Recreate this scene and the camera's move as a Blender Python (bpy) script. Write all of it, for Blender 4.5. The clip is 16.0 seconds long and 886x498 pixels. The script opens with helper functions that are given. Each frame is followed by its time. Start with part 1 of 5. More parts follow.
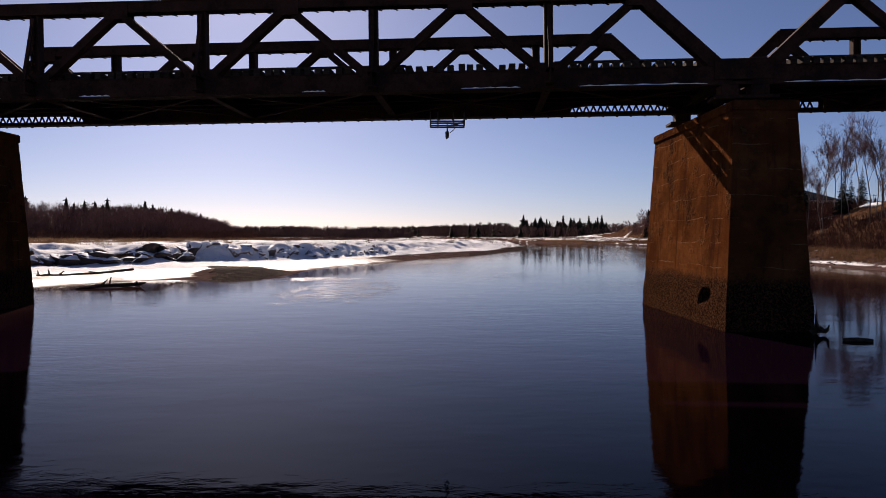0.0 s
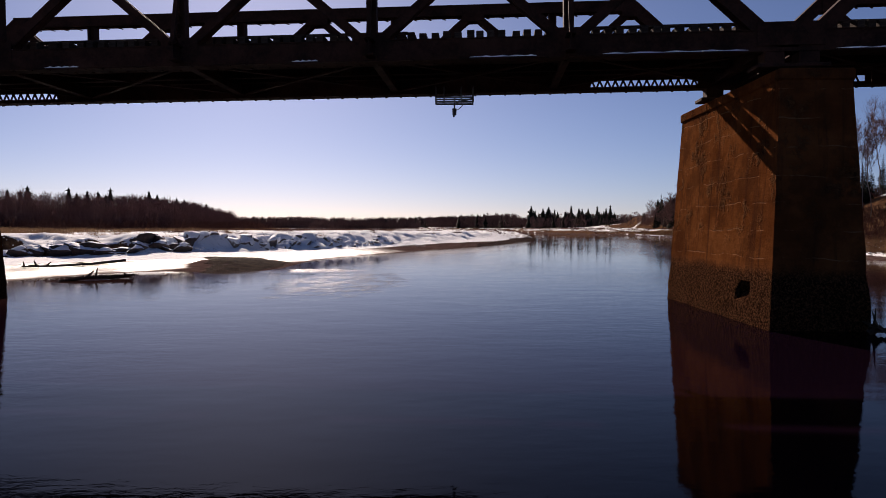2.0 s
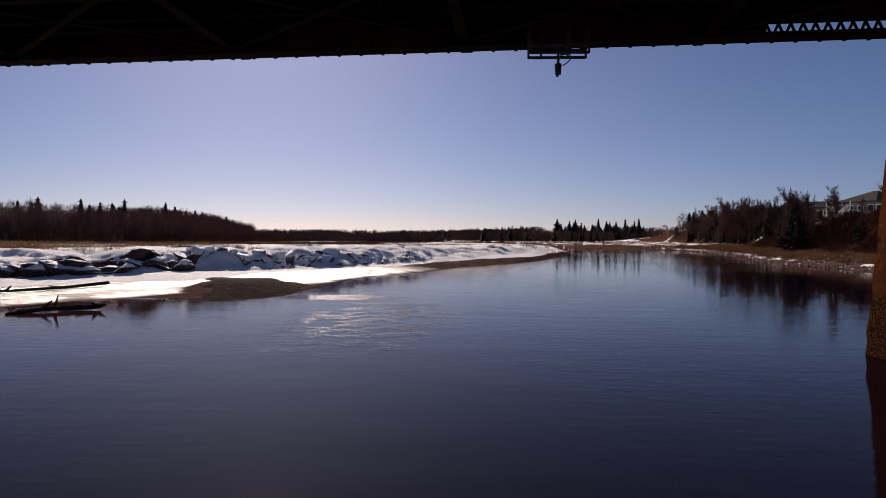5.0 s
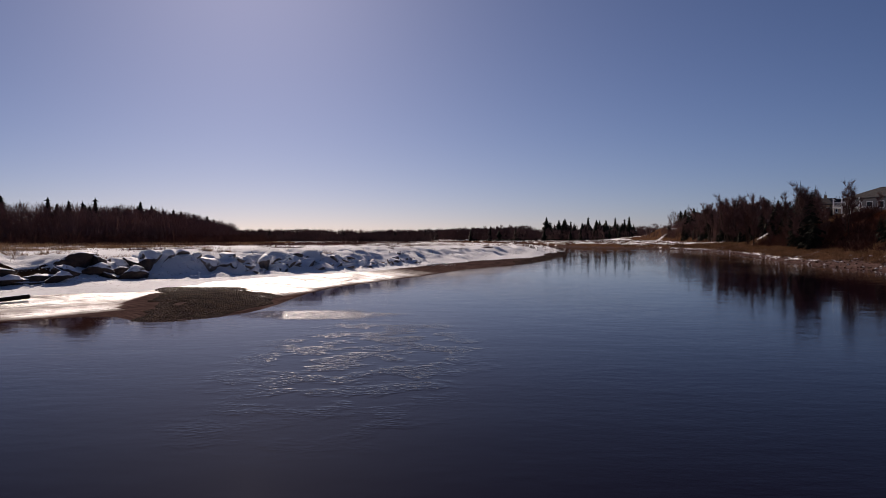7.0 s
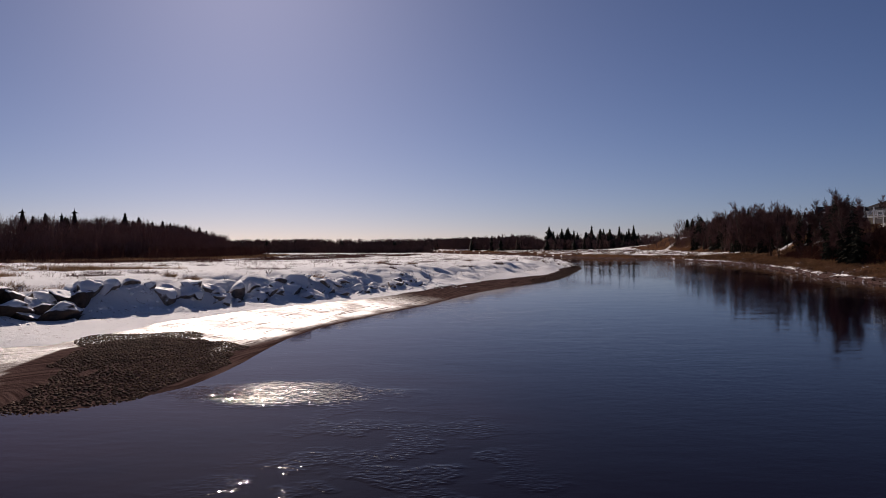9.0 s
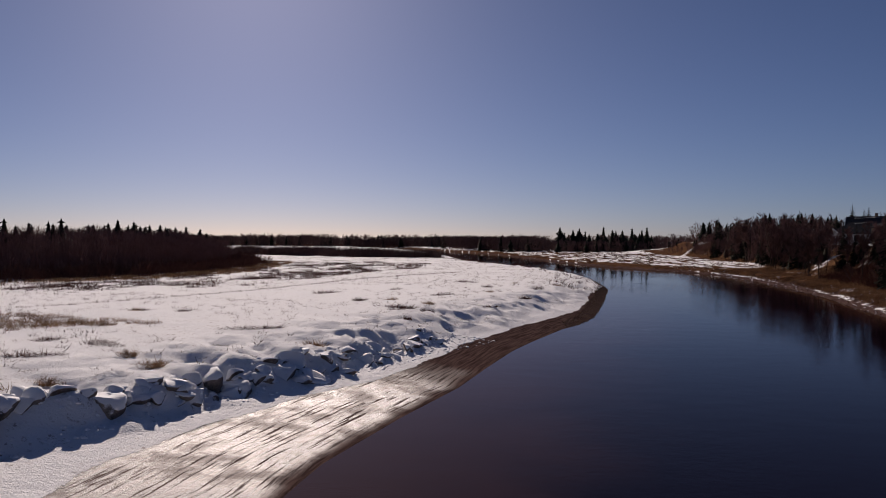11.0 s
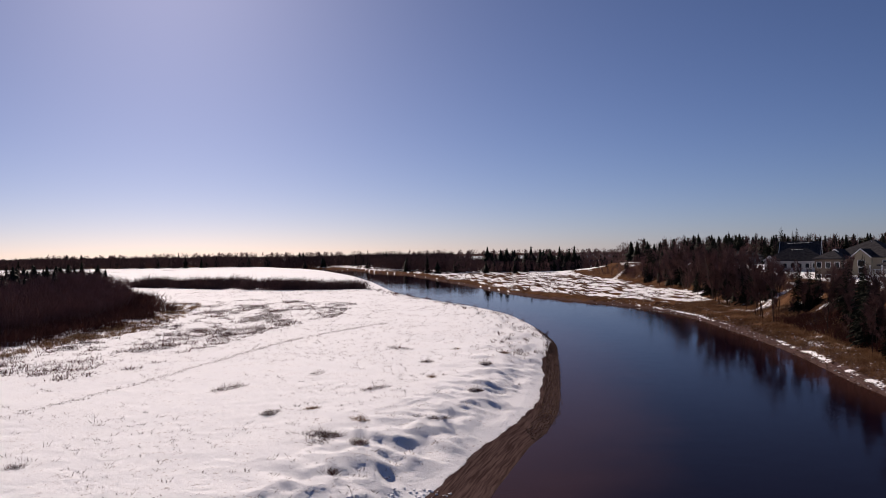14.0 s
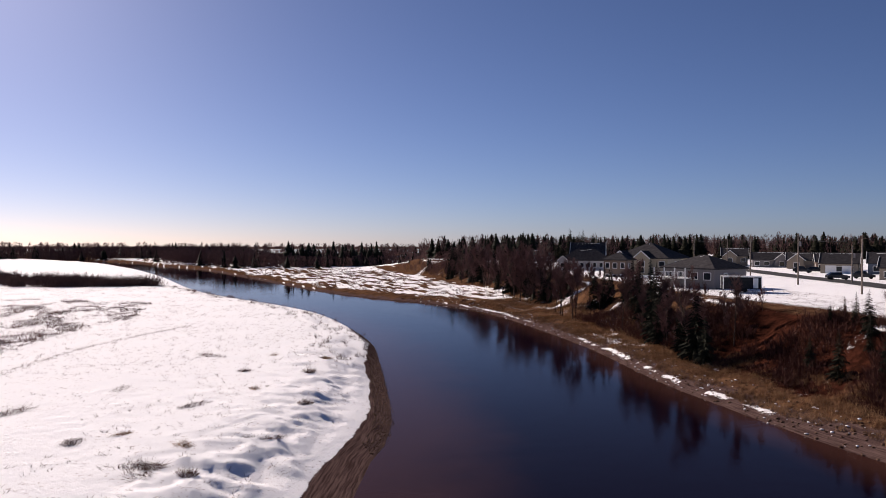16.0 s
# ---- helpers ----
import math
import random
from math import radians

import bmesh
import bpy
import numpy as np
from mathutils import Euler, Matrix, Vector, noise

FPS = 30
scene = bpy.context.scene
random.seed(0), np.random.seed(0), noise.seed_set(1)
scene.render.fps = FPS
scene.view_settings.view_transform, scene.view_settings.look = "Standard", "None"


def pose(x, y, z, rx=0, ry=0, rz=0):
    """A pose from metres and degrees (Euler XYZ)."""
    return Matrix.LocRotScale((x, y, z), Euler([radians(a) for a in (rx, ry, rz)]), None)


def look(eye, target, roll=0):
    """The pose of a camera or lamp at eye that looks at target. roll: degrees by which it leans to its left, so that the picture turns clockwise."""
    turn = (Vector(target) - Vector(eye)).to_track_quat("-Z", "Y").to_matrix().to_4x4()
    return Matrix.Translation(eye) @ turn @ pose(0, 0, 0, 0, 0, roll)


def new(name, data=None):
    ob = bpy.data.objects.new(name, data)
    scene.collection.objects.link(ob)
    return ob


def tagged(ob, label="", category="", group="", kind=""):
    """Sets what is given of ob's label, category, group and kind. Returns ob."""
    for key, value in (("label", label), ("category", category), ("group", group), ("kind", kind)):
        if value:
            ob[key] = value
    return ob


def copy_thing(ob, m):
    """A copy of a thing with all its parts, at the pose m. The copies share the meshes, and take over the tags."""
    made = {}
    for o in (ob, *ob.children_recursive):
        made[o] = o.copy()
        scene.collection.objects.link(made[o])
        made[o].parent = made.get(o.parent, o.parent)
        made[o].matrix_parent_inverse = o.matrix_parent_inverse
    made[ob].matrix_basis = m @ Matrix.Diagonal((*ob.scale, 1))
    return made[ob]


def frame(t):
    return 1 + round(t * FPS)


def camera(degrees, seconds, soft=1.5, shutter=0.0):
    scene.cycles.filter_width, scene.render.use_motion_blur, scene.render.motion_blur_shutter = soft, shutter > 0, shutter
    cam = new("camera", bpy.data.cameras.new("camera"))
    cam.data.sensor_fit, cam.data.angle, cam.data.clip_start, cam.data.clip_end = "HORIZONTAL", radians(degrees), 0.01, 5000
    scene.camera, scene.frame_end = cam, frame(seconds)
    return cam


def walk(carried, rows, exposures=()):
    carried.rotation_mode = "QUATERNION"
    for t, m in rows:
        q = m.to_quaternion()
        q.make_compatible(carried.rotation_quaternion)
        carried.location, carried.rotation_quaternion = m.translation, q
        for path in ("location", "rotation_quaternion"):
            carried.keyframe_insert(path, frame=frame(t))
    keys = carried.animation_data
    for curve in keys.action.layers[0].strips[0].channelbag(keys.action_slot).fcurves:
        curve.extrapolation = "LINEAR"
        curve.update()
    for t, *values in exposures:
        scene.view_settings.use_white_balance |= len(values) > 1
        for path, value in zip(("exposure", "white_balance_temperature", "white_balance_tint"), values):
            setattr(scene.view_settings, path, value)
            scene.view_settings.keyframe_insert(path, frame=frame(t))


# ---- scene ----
cam = camera(61.80, 16.0, soft=0.7)
PATH = [
    (0, pose(0.000, -0.000, 3.063, 88.921, -0.030, -0.000)),
    (0.5, pose(0.024, 0.279, 2.983, 88.704, 0.007, -0.053)),
    (1, pose(0.064, 0.796, 2.968, 88.454, -0.017, -0.003)),
    (1.5, pose(0.087, 1.643, 2.944, 88.306, -0.012, 0.218)),
    (2, pose(0.017, 2.694, 2.936, 88.229, -0.025, 0.556)),
    (2.5, pose(-0.132, 4.028, 2.956, 88.267, -0.100, 0.983)),
    (3, pose(-0.340, 5.615, 2.964, 88.588, -0.121, 1.741)),
    (3.5, pose(-0.630, 7.361, 2.986, 88.892, -0.179, 2.365)),
    (4, pose(-0.994, 9.091, 3.064, 89.129, -0.188, 2.573)),
    (4.2, pose(-1.152, 9.771, 3.076, 89.290, -0.178, 2.523)),
    (6.5, pose(-2.891, 18.163, 3.172, 89.024, -0.066, 1.416)),
    (7, pose(-2.995, 20.587, 3.182, 89.169, 0.072, 1.139)),
    (7.5, pose(-3.122, 23.085, 3.211, 89.502, 0.007, 0.932)),
    (8, pose(-3.317, 25.657, 3.312, 89.905, 0.106, 0.793)),
    (8.5, pose(-3.698, 28.212, 3.606, 89.825, 0.091, 0.934)),
    (8.7, pose(-3.860, 29.234, 3.729, 89.838, 0.317, 1.055)),
    (10.8, pose(-5.669, 40.396, 7.806, 89.373, -0.091, 1.504)),
    (11, pose(-5.815, 41.410, 8.221, 89.312, -0.302, 1.498)),
    (11.5, pose(-6.128, 43.932, 9.216, 89.319, -0.293, 1.464)),
    (12, pose(-6.335, 46.459, 10.212, 89.414, -0.186, 1.378)),
    (12.5, pose(-6.569, 48.765, 11.166, 89.644, 0.128, 1.099)),
    (13, pose(-6.549, 51.252, 12.336, 89.832, 0.313, 0.387)),
    (13.5, pose(-6.542, 53.910, 13.559, 90.072, 0.646, -1.201)),
    (14, pose(-6.877, 56.365, 14.541, 90.138, 0.761, -4.436)),
    (14.5, pose(-7.636, 58.026, 15.069, 90.081, 0.571, -9.048)),
    (15, pose(-8.545, 58.693, 15.393, 89.855, 0.141, -14.158)),
    (15.5, pose(-9.207, 59.172, 15.533, 89.659, -0.111, -18.214)),
    (16, pose(-9.586, 59.514, 15.572, 89.544, -0.131, -20.062)),
]
EXPOSURES = [(t, e, 7200 - 28 * t, 22) for t, e in ((0, 0.45), (3.5, 0.28), (6.5, -0.10), (8.5, -0.14), (11, -0.36), (11.5, -0.16), (12.5, 0.01), (13.5, 0.07), (14.5, 0.2), (16, 0.40))]
walk(cam, PATH, EXPOSURES)

# ---- world, sun, exposure ----
SUN_AZ, SUN_EL = 16.0, 25.5          # degrees left of +y, degrees above the horizon
world = bpy.data.worlds.new("sky")
scene.world = world
world.use_nodes = True
wn = world.node_tree
sky = wn.nodes.new("ShaderNodeTexSky")
sky.sky_type = "NISHITA"
sky.sun_disc = False
sky.sun_elevation = radians(SUN_EL)
sky.sun_rotation = radians(-SUN_AZ)
sky.altitude = 50
sky.air_density, sky.dust_density, sky.ozone_density = 0.66, 0.37, 6.0
clear = wn.nodes.new("ShaderNodeMix")          # a cold, clear winter sky: bluer than the model's
clear.data_type, clear.blend_type = "RGBA", "MULTIPLY"
clear.inputs[0].default_value = 1.0
clear.inputs[7].default_value = (1.0, 0.955, 1.0, 1)
wn.links.new(sky.outputs[0], clear.inputs[6])
wn.links.new(clear.outputs[2], wn.nodes["Background"].inputs[0])
wn.nodes["Background"].inputs[1].default_value = 0.0505
sun = new("sun", bpy.data.lights.new("sun", "SUN"))
sun.data.energy, sun.data.angle, sun.data.color = 5.3, radians(0.53), (1.0, 0.93, 0.83)
sv = Vector((-math.sin(radians(SUN_AZ)) * math.cos(radians(SUN_EL)), math.cos(radians(SUN_AZ)) * math.cos(radians(SUN_EL)), math.sin(radians(SUN_EL))))
sun.matrix_world = look(sv * 300, (0, 0, 0))

# ---- materials ----
def mat(name):
    m = bpy.data.materials.new(name)
    m.use_nodes = True
    return m, m.node_tree, m.node_tree.nodes["Principled BSDF"]


def nd(t, kind, **ins):
    n = t.nodes.new(kind)
    for k, v in ins.items():
        n.inputs[k.replace("_", " ")].default_value = v
    return n


def mix(t, fac, a, b):
    n = t.nodes.new("ShaderNodeMix")
    n.data_type = "RGBA"
    for i, v in ((0, fac), (6, a), (7, b)):
        if hasattr(v, "is_linked"):
            t.links.new(v, n.inputs[i])
        else:
            n.inputs[i].default_value = v if i == 0 else (*v, 1)
    return n.outputs[2]


def calc(t, op, a, b=0.0, c=0.0):
    n = t.nodes.new("ShaderNodeMath")
    n.operation = op
    for i, v in enumerate((a, b, c)):
        if hasattr(v, "is_linked"):
            t.links.new(v, n.inputs[i])
        else:
            n.inputs[i].default_value = v
    return n.outputs[0]


def ramp(t, fac, lo, hi):
    n = t.nodes.new("ShaderNodeMapRange")
    n.interpolation_type = "SMOOTHSTEP"
    t.links.new(fac, n.inputs[0])
    n.inputs[1].default_value, n.inputs[2].default_value = lo, hi
    return n.outputs[0]


def tex(t, scale, detail=6, rough=0.6, stretch=None, coords="Object"):
    tc = t.nodes.new("ShaderNodeTexCoord")
    n = nd(t, "ShaderNodeTexNoise", Scale=scale, Detail=detail, Roughness=rough)
    src = tc.outputs[coords]
    if stretch:
        mp = t.nodes.new("ShaderNodeMapping")
        mp.inputs["Scale"].default_value = stretch
        t.links.new(src, mp.inputs[0])
        src = mp.outputs[0]
    t.links.new(src, n.inputs["Vector"])
    return n.outputs[0]


def bump(t, b, height, strength, dist):
    n = nd(t, "ShaderNodeBump", Strength=strength, Distance=dist)
    t.links.new(height, n.inputs["Height"])
    t.links.new(n.outputs[0], b.inputs["Normal"])
    return n


def simple(name, c1, c2, scale=3.0, rough=0.8, metal=0.0, relief=0.3, dist=0.02, stretch=None, jitter=0.0):
    m, t, b = mat(name)
    big, fine = tex(t, scale, 4, 0.6, stretch), tex(t, scale * 9, 5, 0.65, stretch)
    f = ramp(t, calc(t, "MULTIPLY_ADD", big, 0.65, calc(t, "MULTIPLY", fine, 0.35)), 0.32, 0.68)
    col = mix(t, f, c1, c2)
    if jitter:
        oi = t.nodes.new("ShaderNodeObjectInfo")
        hs = t.nodes.new("ShaderNodeHueSaturation")
        t.links.new(calc(t, "MULTIPLY_ADD", oi.outputs["Random"], jitter, 1 - jitter / 2), hs.inputs["Value"])
        t.links.new(col, hs.inputs["Color"])
        col = hs.outputs[0]
    t.links.new(col, b.inputs["Base Color"])
    b.inputs["Roughness"].default_value, b.inputs["Metallic"].default_value = rough, metal
    if rough > 0.74:
        b.inputs["Specular IOR Level"].default_value = 0.03
    bump(t, b, fine, relief, dist)
    return m


def attr(t, name):
    n = t.nodes.new("ShaderNodeAttribute")
    n.attribute_name = name
    return n.outputs["Fac"]


M_STEEL = simple("rusted_steel", (0.022, 0.012, 0.010), (0.065, 0.030, 0.022), 1.2, 0.8, 0.1, 0.3, 0.01)
M_TIMBER = simple("weathered_timber", (0.025, 0.018, 0.014), (0.07, 0.052, 0.042), 2.0, 0.9, 0, 0.4, 0.01, (1, 6, 6), 0.5)
M_SNOWBIT = simple("settled_snow", (0.80, 0.81, 0.84), (0.88, 0.88, 0.88), 3.0, 0.6, 0, 0.3, 0.03)
M_BARK = simple("grey_bark", (0.04, 0.027, 0.022), (0.11, 0.078, 0.062), 1.5, 0.9, 0, 0.4, 0.02, (3, 3, 0.6), 0.5)
M_BIRCH = simple("pale_bark", (0.10, 0.078, 0.065), (0.25, 0.21, 0.18), 1.2, 0.85, 0, 0.3, 0.02, (3, 3, 3), 0.4)
M_TWIG = simple("bare_twigs", (0.095, 0.052, 0.048), (0.200, 0.116, 0.104), 0.5, 0.9, 0, 0.0, 0.01, None, 0.6)
M_NEEDLE = simple("spruce_needles", (0.013, 0.014, 0.010), (0.036, 0.035, 0.022), 0.8, 0.85, 0, 0.2, 0.02, None, 0.6)
M_GRASS = simple("dry_grass", (0.15, 0.080, 0.042), (0.46, 0.285, 0.150), 0.45, 0.9, 0, 0.0, 0.01)
M_BRUSH = simple("bare_brush", (0.060, 0.026, 0.021), (0.145, 0.068, 0.052), 0.2, 0.9, 0, 0.0, 0.01)
M_LOG = simple("waterlogged_wood", (0.03, 0.022, 0.018), (0.10, 0.07, 0.05), 2.0, 0.8, 0, 0.5, 0.02, (5, 1, 5))
M_INSTR = simple("painted_instrument_metal", (0.05, 0.05, 0.055), (0.1, 0.1, 0.11), 3.0, 0.5, 0.6, 0.1, 0.005)


def ground_material():
    m, t, b = mat("riverbank_ground")
    snow, mud, d, scar = attr(t, "snow"), attr(t, "mud"), attr(t, "shore"), attr(t, "scar")
    n1, n2, n3 = tex(t, 0.35, 6, 0.65), tex(t, 2.2, 6, 0.7), tex(t, 9.0, 4, 0.7)
    soil = mix(t, ramp(t, n1, 0.35, 0.65), (0.052, 0.024, 0.014), (0.128, 0.064, 0.034))
    soil = mix(t, ramp(t, n2, 0.45, 0.75), soil, (0.19, 0.112, 0.060))
    soil = mix(t, ramp(t, n3, 0.5, 0.8), soil, (0.05, 0.033, 0.025))
    red = mix(t, ramp(t, tex(t, 1.1, 7, 0.7), 0.38, 0.66), (0.020, 0.007, 0.0045), (0.056, 0.018, 0.011))
    soil = mix(t, ramp(t, calc(t, "ADD", scar, calc(t, "MULTIPLY", calc(t, "SUBTRACT", n2, 0.5), 0.5)), 0.4, 0.6), soil, red)
    # wet mud with ridges drawn out along the shore
    tc = t.nodes.new("ShaderNodeTexCoord")
    along = t.nodes.new("ShaderNodeCombineXYZ")
    sep = t.nodes.new("ShaderNodeSeparateXYZ")
    t.links.new(tc.outputs["Object"], sep.inputs[0])
    t.links.new(calc(t, "ADD", calc(t, "MULTIPLY", d, 1.6), calc(t, "MULTIPLY", n1, 0.55)), along.inputs[0])
    t.links.new(calc(t, "MULTIPLY", sep.outputs[1], 0.075), along.inputs[1])
    rid = nd(t, "ShaderNodeTexNoise", Scale=4.2, Detail=5, Roughness=0.62)
    t.links.new(along.outputs[0], rid.inputs["Vector"])
    mudc = mix(t, ramp(t, rid.outputs[0], 0.35, 0.65), (0.048, 0.028, 0.025), (0.128, 0.082, 0.072))
    col = mix(t, ramp(t, mud, 0.3, 0.6), soil, mudc)
    # snow lies where the mask says so, with an uneven edge
    s = calc(t, "ADD", snow, calc(t, "MULTIPLY", calc(t, "SUBTRACT", n2, 0.5), 0.9))
    s = calc(t, "ADD", s, calc(t, "MULTIPLY", calc(t, "SUBTRACT", n3, 0.5), 0.5))
    s = ramp(t, s, 0.42, 0.56)
    speck = calc(t, "MULTIPLY", ramp(t, tex(t, 3.2, 5, 0.75), 0.57, 0.64), ramp(t, n1, 0.42, 0.62))
    snc = mix(t, n1, (0.86, 0.86, 0.87), (0.94, 0.93, 0.92))
    snc = mix(t, calc(t, "MULTIPLY", speck, 0.75), snc, (0.20, 0.12, 0.085))
    t.links.new(mix(t, s, col, snc), b.inputs["Base Color"])
    bare = calc(t, "MULTIPLY", ramp(t, mud, 0.3, 0.6), calc(t, "SUBTRACT", 1.0, s))
    shelf = ramp(t, calc(t, "ADD", d, n1), 0.6, 1.6)
    bare_wet = calc(t, "MULTIPLY", bare, shelf)
    wet = calc(t, "MULTIPLY", bare_wet, calc(t, "MULTIPLY", ramp(t, mud, 0.72, 0.95), calc(t, "MULTIPLY", ramp(t, rid.outputs[0], 0.36, 0.47), calc(t, "MULTIPLY_ADD", ramp(t, n1, 0.36, 0.56), 0.6, 0.4))))
    rr = calc(t, "SUBTRACT", 0.88, calc(t, "MULTIPLY", wet, calc(t, "MULTIPLY_ADD", ramp(t, rid.outputs[0], 0.4, 0.62), -0.10, 0.62)))
    t.links.new(calc(t, "MAXIMUM", calc(t, "MULTIPLY", s, 0.9), rr), b.inputs["Roughness"])
    crust = tex(t, 0.9, 7, 0.72)
    h = calc(t, "ADD", calc(t, "MULTIPLY", n2, 0.5), calc(t, "MULTIPLY", n3, 0.50))
    h = calc(t, "ADD", h, calc(t, "MULTIPLY", crust, calc(t, "MULTIPLY", s, 0.9)))
    h = calc(t, "ADD", h, calc(t, "MULTIPLY", n2, calc(t, "MULTIPLY", bare, -0.25)))
    h = calc(t, "ADD", h, calc(t, "MULTIPLY", rid.outputs[0], calc(t, "MULTIPLY", bare, 0.40)))
    bump(t, b, h, 0.6, 0.24)
    t.links.new(calc(t, "MAXIMUM", calc(t, "MULTIPLY", wet, 0.54), calc(t, "MULTIPLY", s, 0.10)), b.inputs["Specular IOR Level"])
    return m


def area(t, cx, cy, rx, ry):
    """1 in the middle of an ellipse on the ground, falling to 0 at its uneven rim."""
    tc = t.nodes.new("ShaderNodeTexCoord")
    sep = t.nodes.new("ShaderNodeSeparateXYZ")
    t.links.new(tc.outputs["Object"], sep.inputs[0])
    u = calc(t, "DIVIDE", calc(t, "SUBTRACT", sep.outputs[0], cx), rx)
    v = calc(t, "DIVIDE", calc(t, "SUBTRACT", sep.outputs[1], cy), ry)
    q = calc(t, "SQRT", calc(t, "ADD", calc(t, "MULTIPLY", u, u), calc(t, "MULTIPLY", v, v)))
    q = calc(t, "ADD", q, calc(t, "MULTIPLY", calc(t, "SUBTRACT", tex(t, 0.5, 3, 0.6), 0.5), 0.8))
    return calc(t, "SUBTRACT", 1.0, ramp(t, q, 0.35, 1.0))


def water_material():
    m, t, b = mat("river_water")
    deep = attr(t, "deep")
    silt = ramp(t, calc(t, "ADD", deep, calc(t, "MULTIPLY", calc(t, "SUBTRACT", tex(t, 0.12, 4, 0.6), 0.5), 9.0)), 0.0, 13.0)
    t.links.new(mix(t, silt, (0.040, 0.017, 0.014), (0.0045, 0.0015, 0.0045)), b.inputs["Base Color"])
    b.inputs["Roughness"].default_value = 0.03
    b.inputs["IOR"].default_value = 1.115
    swell = tex(t, 0.35, 3, 0.5, (1.0, 1.6, 1))
    a = tex(t, 1.6, 4, 0.55, (1.0, 1.8, 1))
    patch = ramp(t, tex(t, 0.05, 3, 0.5, (1.0, 0.5, 1)), 0.42, 0.62)
    e = tex(t, 6.5, 3, 0.6, (1.0, 1.7, 1))
    # a riffle off the gravel bar, and the ripples that run down from it
    riffle, tail, chop = area(t, -9.0, 51.2, 3.8, 2.4), area(t, -5.6, 41.0, 4.2, 11.0), area(t, -4.6, 46.0, 3.2, 8.5)
    tail = calc(t, "MULTIPLY", tail, ramp(t, tex(t, 0.9, 2, 0.5), 0.42, 0.56))
    amp = calc(t, "MULTIPLY_ADD", chop, 0.012, calc(t, "MULTIPLY_ADD", patch, 0.014, 0.006))
    wavelet = tex(t, 6.0, 1, 0.45, (1.0, 1.4, 1))
    toss = calc(t, "ADD", calc(t, "MULTIPLY", riffle, 0.36), calc(t, "MULTIPLY", tail, 0.19))
    h = calc(t, "ADD", calc(t, "MULTIPLY", swell, 0.10), calc(t, "MULTIPLY", a, calc(t, "MULTIPLY_ADD", patch, 0.05, 0.025)))
    h = calc(t, "ADD", h, calc(t, "MULTIPLY", e, amp))
    h = calc(t, "ADD", h, calc(t, "MULTIPLY", wavelet, toss))
    bump(t, b, h, 1.0, 0.10)
    return m


def concrete_material():
    m, t, b = mat("stained_concrete")
    n1, n2, n3 = tex(t, 0.5, 6, 0.65, (1, 1, 1.6)), tex(t, 3.0, 6, 0.7), tex(t, 14, 5, 0.7)
    run = tex(t, 1.5, 5, 0.6, (1.6, 1.6, 0.10))
    tc = t.nodes.new("ShaderNodeTexCoord")
    sep = t.nodes.new("ShaderNodeSeparateXYZ")
    t.links.new(tc.outputs["Object"], sep.inputs[0])
    z = calc(t, "ADD", sep.outputs[2], calc(t, "MULTIPLY", n1, 0.7))
    low = calc(t, "SUBTRACT", 1.0, ramp(t, z, 1.75, 2.25))
    c = mix(t, ramp(t, n1, 0.3, 0.7), (0.080, 0.024, 0.008), (0.150, 0.052, 0.018))
    c = mix(t, calc(t, "MULTIPLY", ramp(t, run, 0.52, 0.68), 0.75), c, (0.045, 0.016, 0.009))
    c = mix(t, calc(t, "MULTIPLY", ramp(t, n2, 0.55, 0.72), 0.5), c, (0.055, 0.022, 0.011))
    # grey spalled patches and lime, mostly high on the shaft
    spall = calc(t, "MULTIPLY", ramp(t, tex(t, 0.75, 6, 0.72), 0.53, 0.61), ramp(t, z, 2.6, 3.6))
    c = mix(t, spall, c, mix(t, ramp(t, tex(t, 6.0, 6, 0.75), 0.40, 0.60), (0.026, 0.010, 0.006), (0.105, 0.046, 0.020)))
    # cold joints between the pours, each a broken pale line that dips a little
    lev = calc(t, "ADD", sep.outputs[2], calc(t, "MULTIPLY", calc(t, "SUBTRACT", tex(t, 0.35, 4, 0.6), 0.5), 0.55))
    per = calc(t, "ABSOLUTE", calc(t, "SUBTRACT", calc(t, "FRACT", calc(t, "MULTIPLY", lev, 1.25)), 0.5))
    line = calc(t, "MULTIPLY", calc(t, "SUBTRACT", 1.0, ramp(t, per, 0.010, 0.030)), ramp(t, tex(t, 0.9, 4, 0.7, (1, 1, 3)), 0.46, 0.56))
    c = mix(t, calc(t, "MULTIPLY", line, 0.8), c, (0.20, 0.105, 0.058))
    grit = tex(t, 17, 6, 0.72)
    c = mix(t, calc(t, "MULTIPLY", ramp(t, tex(t, 0.45, 6, 0.7), 0.46, 0.60), 0.55), c, (0.040, 0.014, 0.007))
    c = mix(t, low, c, mix(t, ramp(t, grit, 0.44, 0.62), (0.017, 0.007, 0.004), (0.120, 0.054, 0.028)))
    t.links.new(c, b.inputs["Base Color"])
    b.inputs["Roughness"].default_value = 0.9
    b.inputs["Specular IOR Level"].default_value = 0.0
    h = calc(t, "ADD", calc(t, "MULTIPLY", n2, calc(t, "MULTIPLY_ADD", spall, 0.35, 0.10)), calc(t, "MULTIPLY", calc(t, "ADD", n3, grit), calc(t, "MULTIPLY_ADD", low, 0.42, 0.05)))
    h = calc(t, "SUBTRACT", h, calc(t, "MULTIPLY", line, 0.06))
    bump(t, b, h, 1.0, 0.2)
    return m


M_GROUND, M_WATER, M_CONC = ground_material(), water_material(), concrete_material()

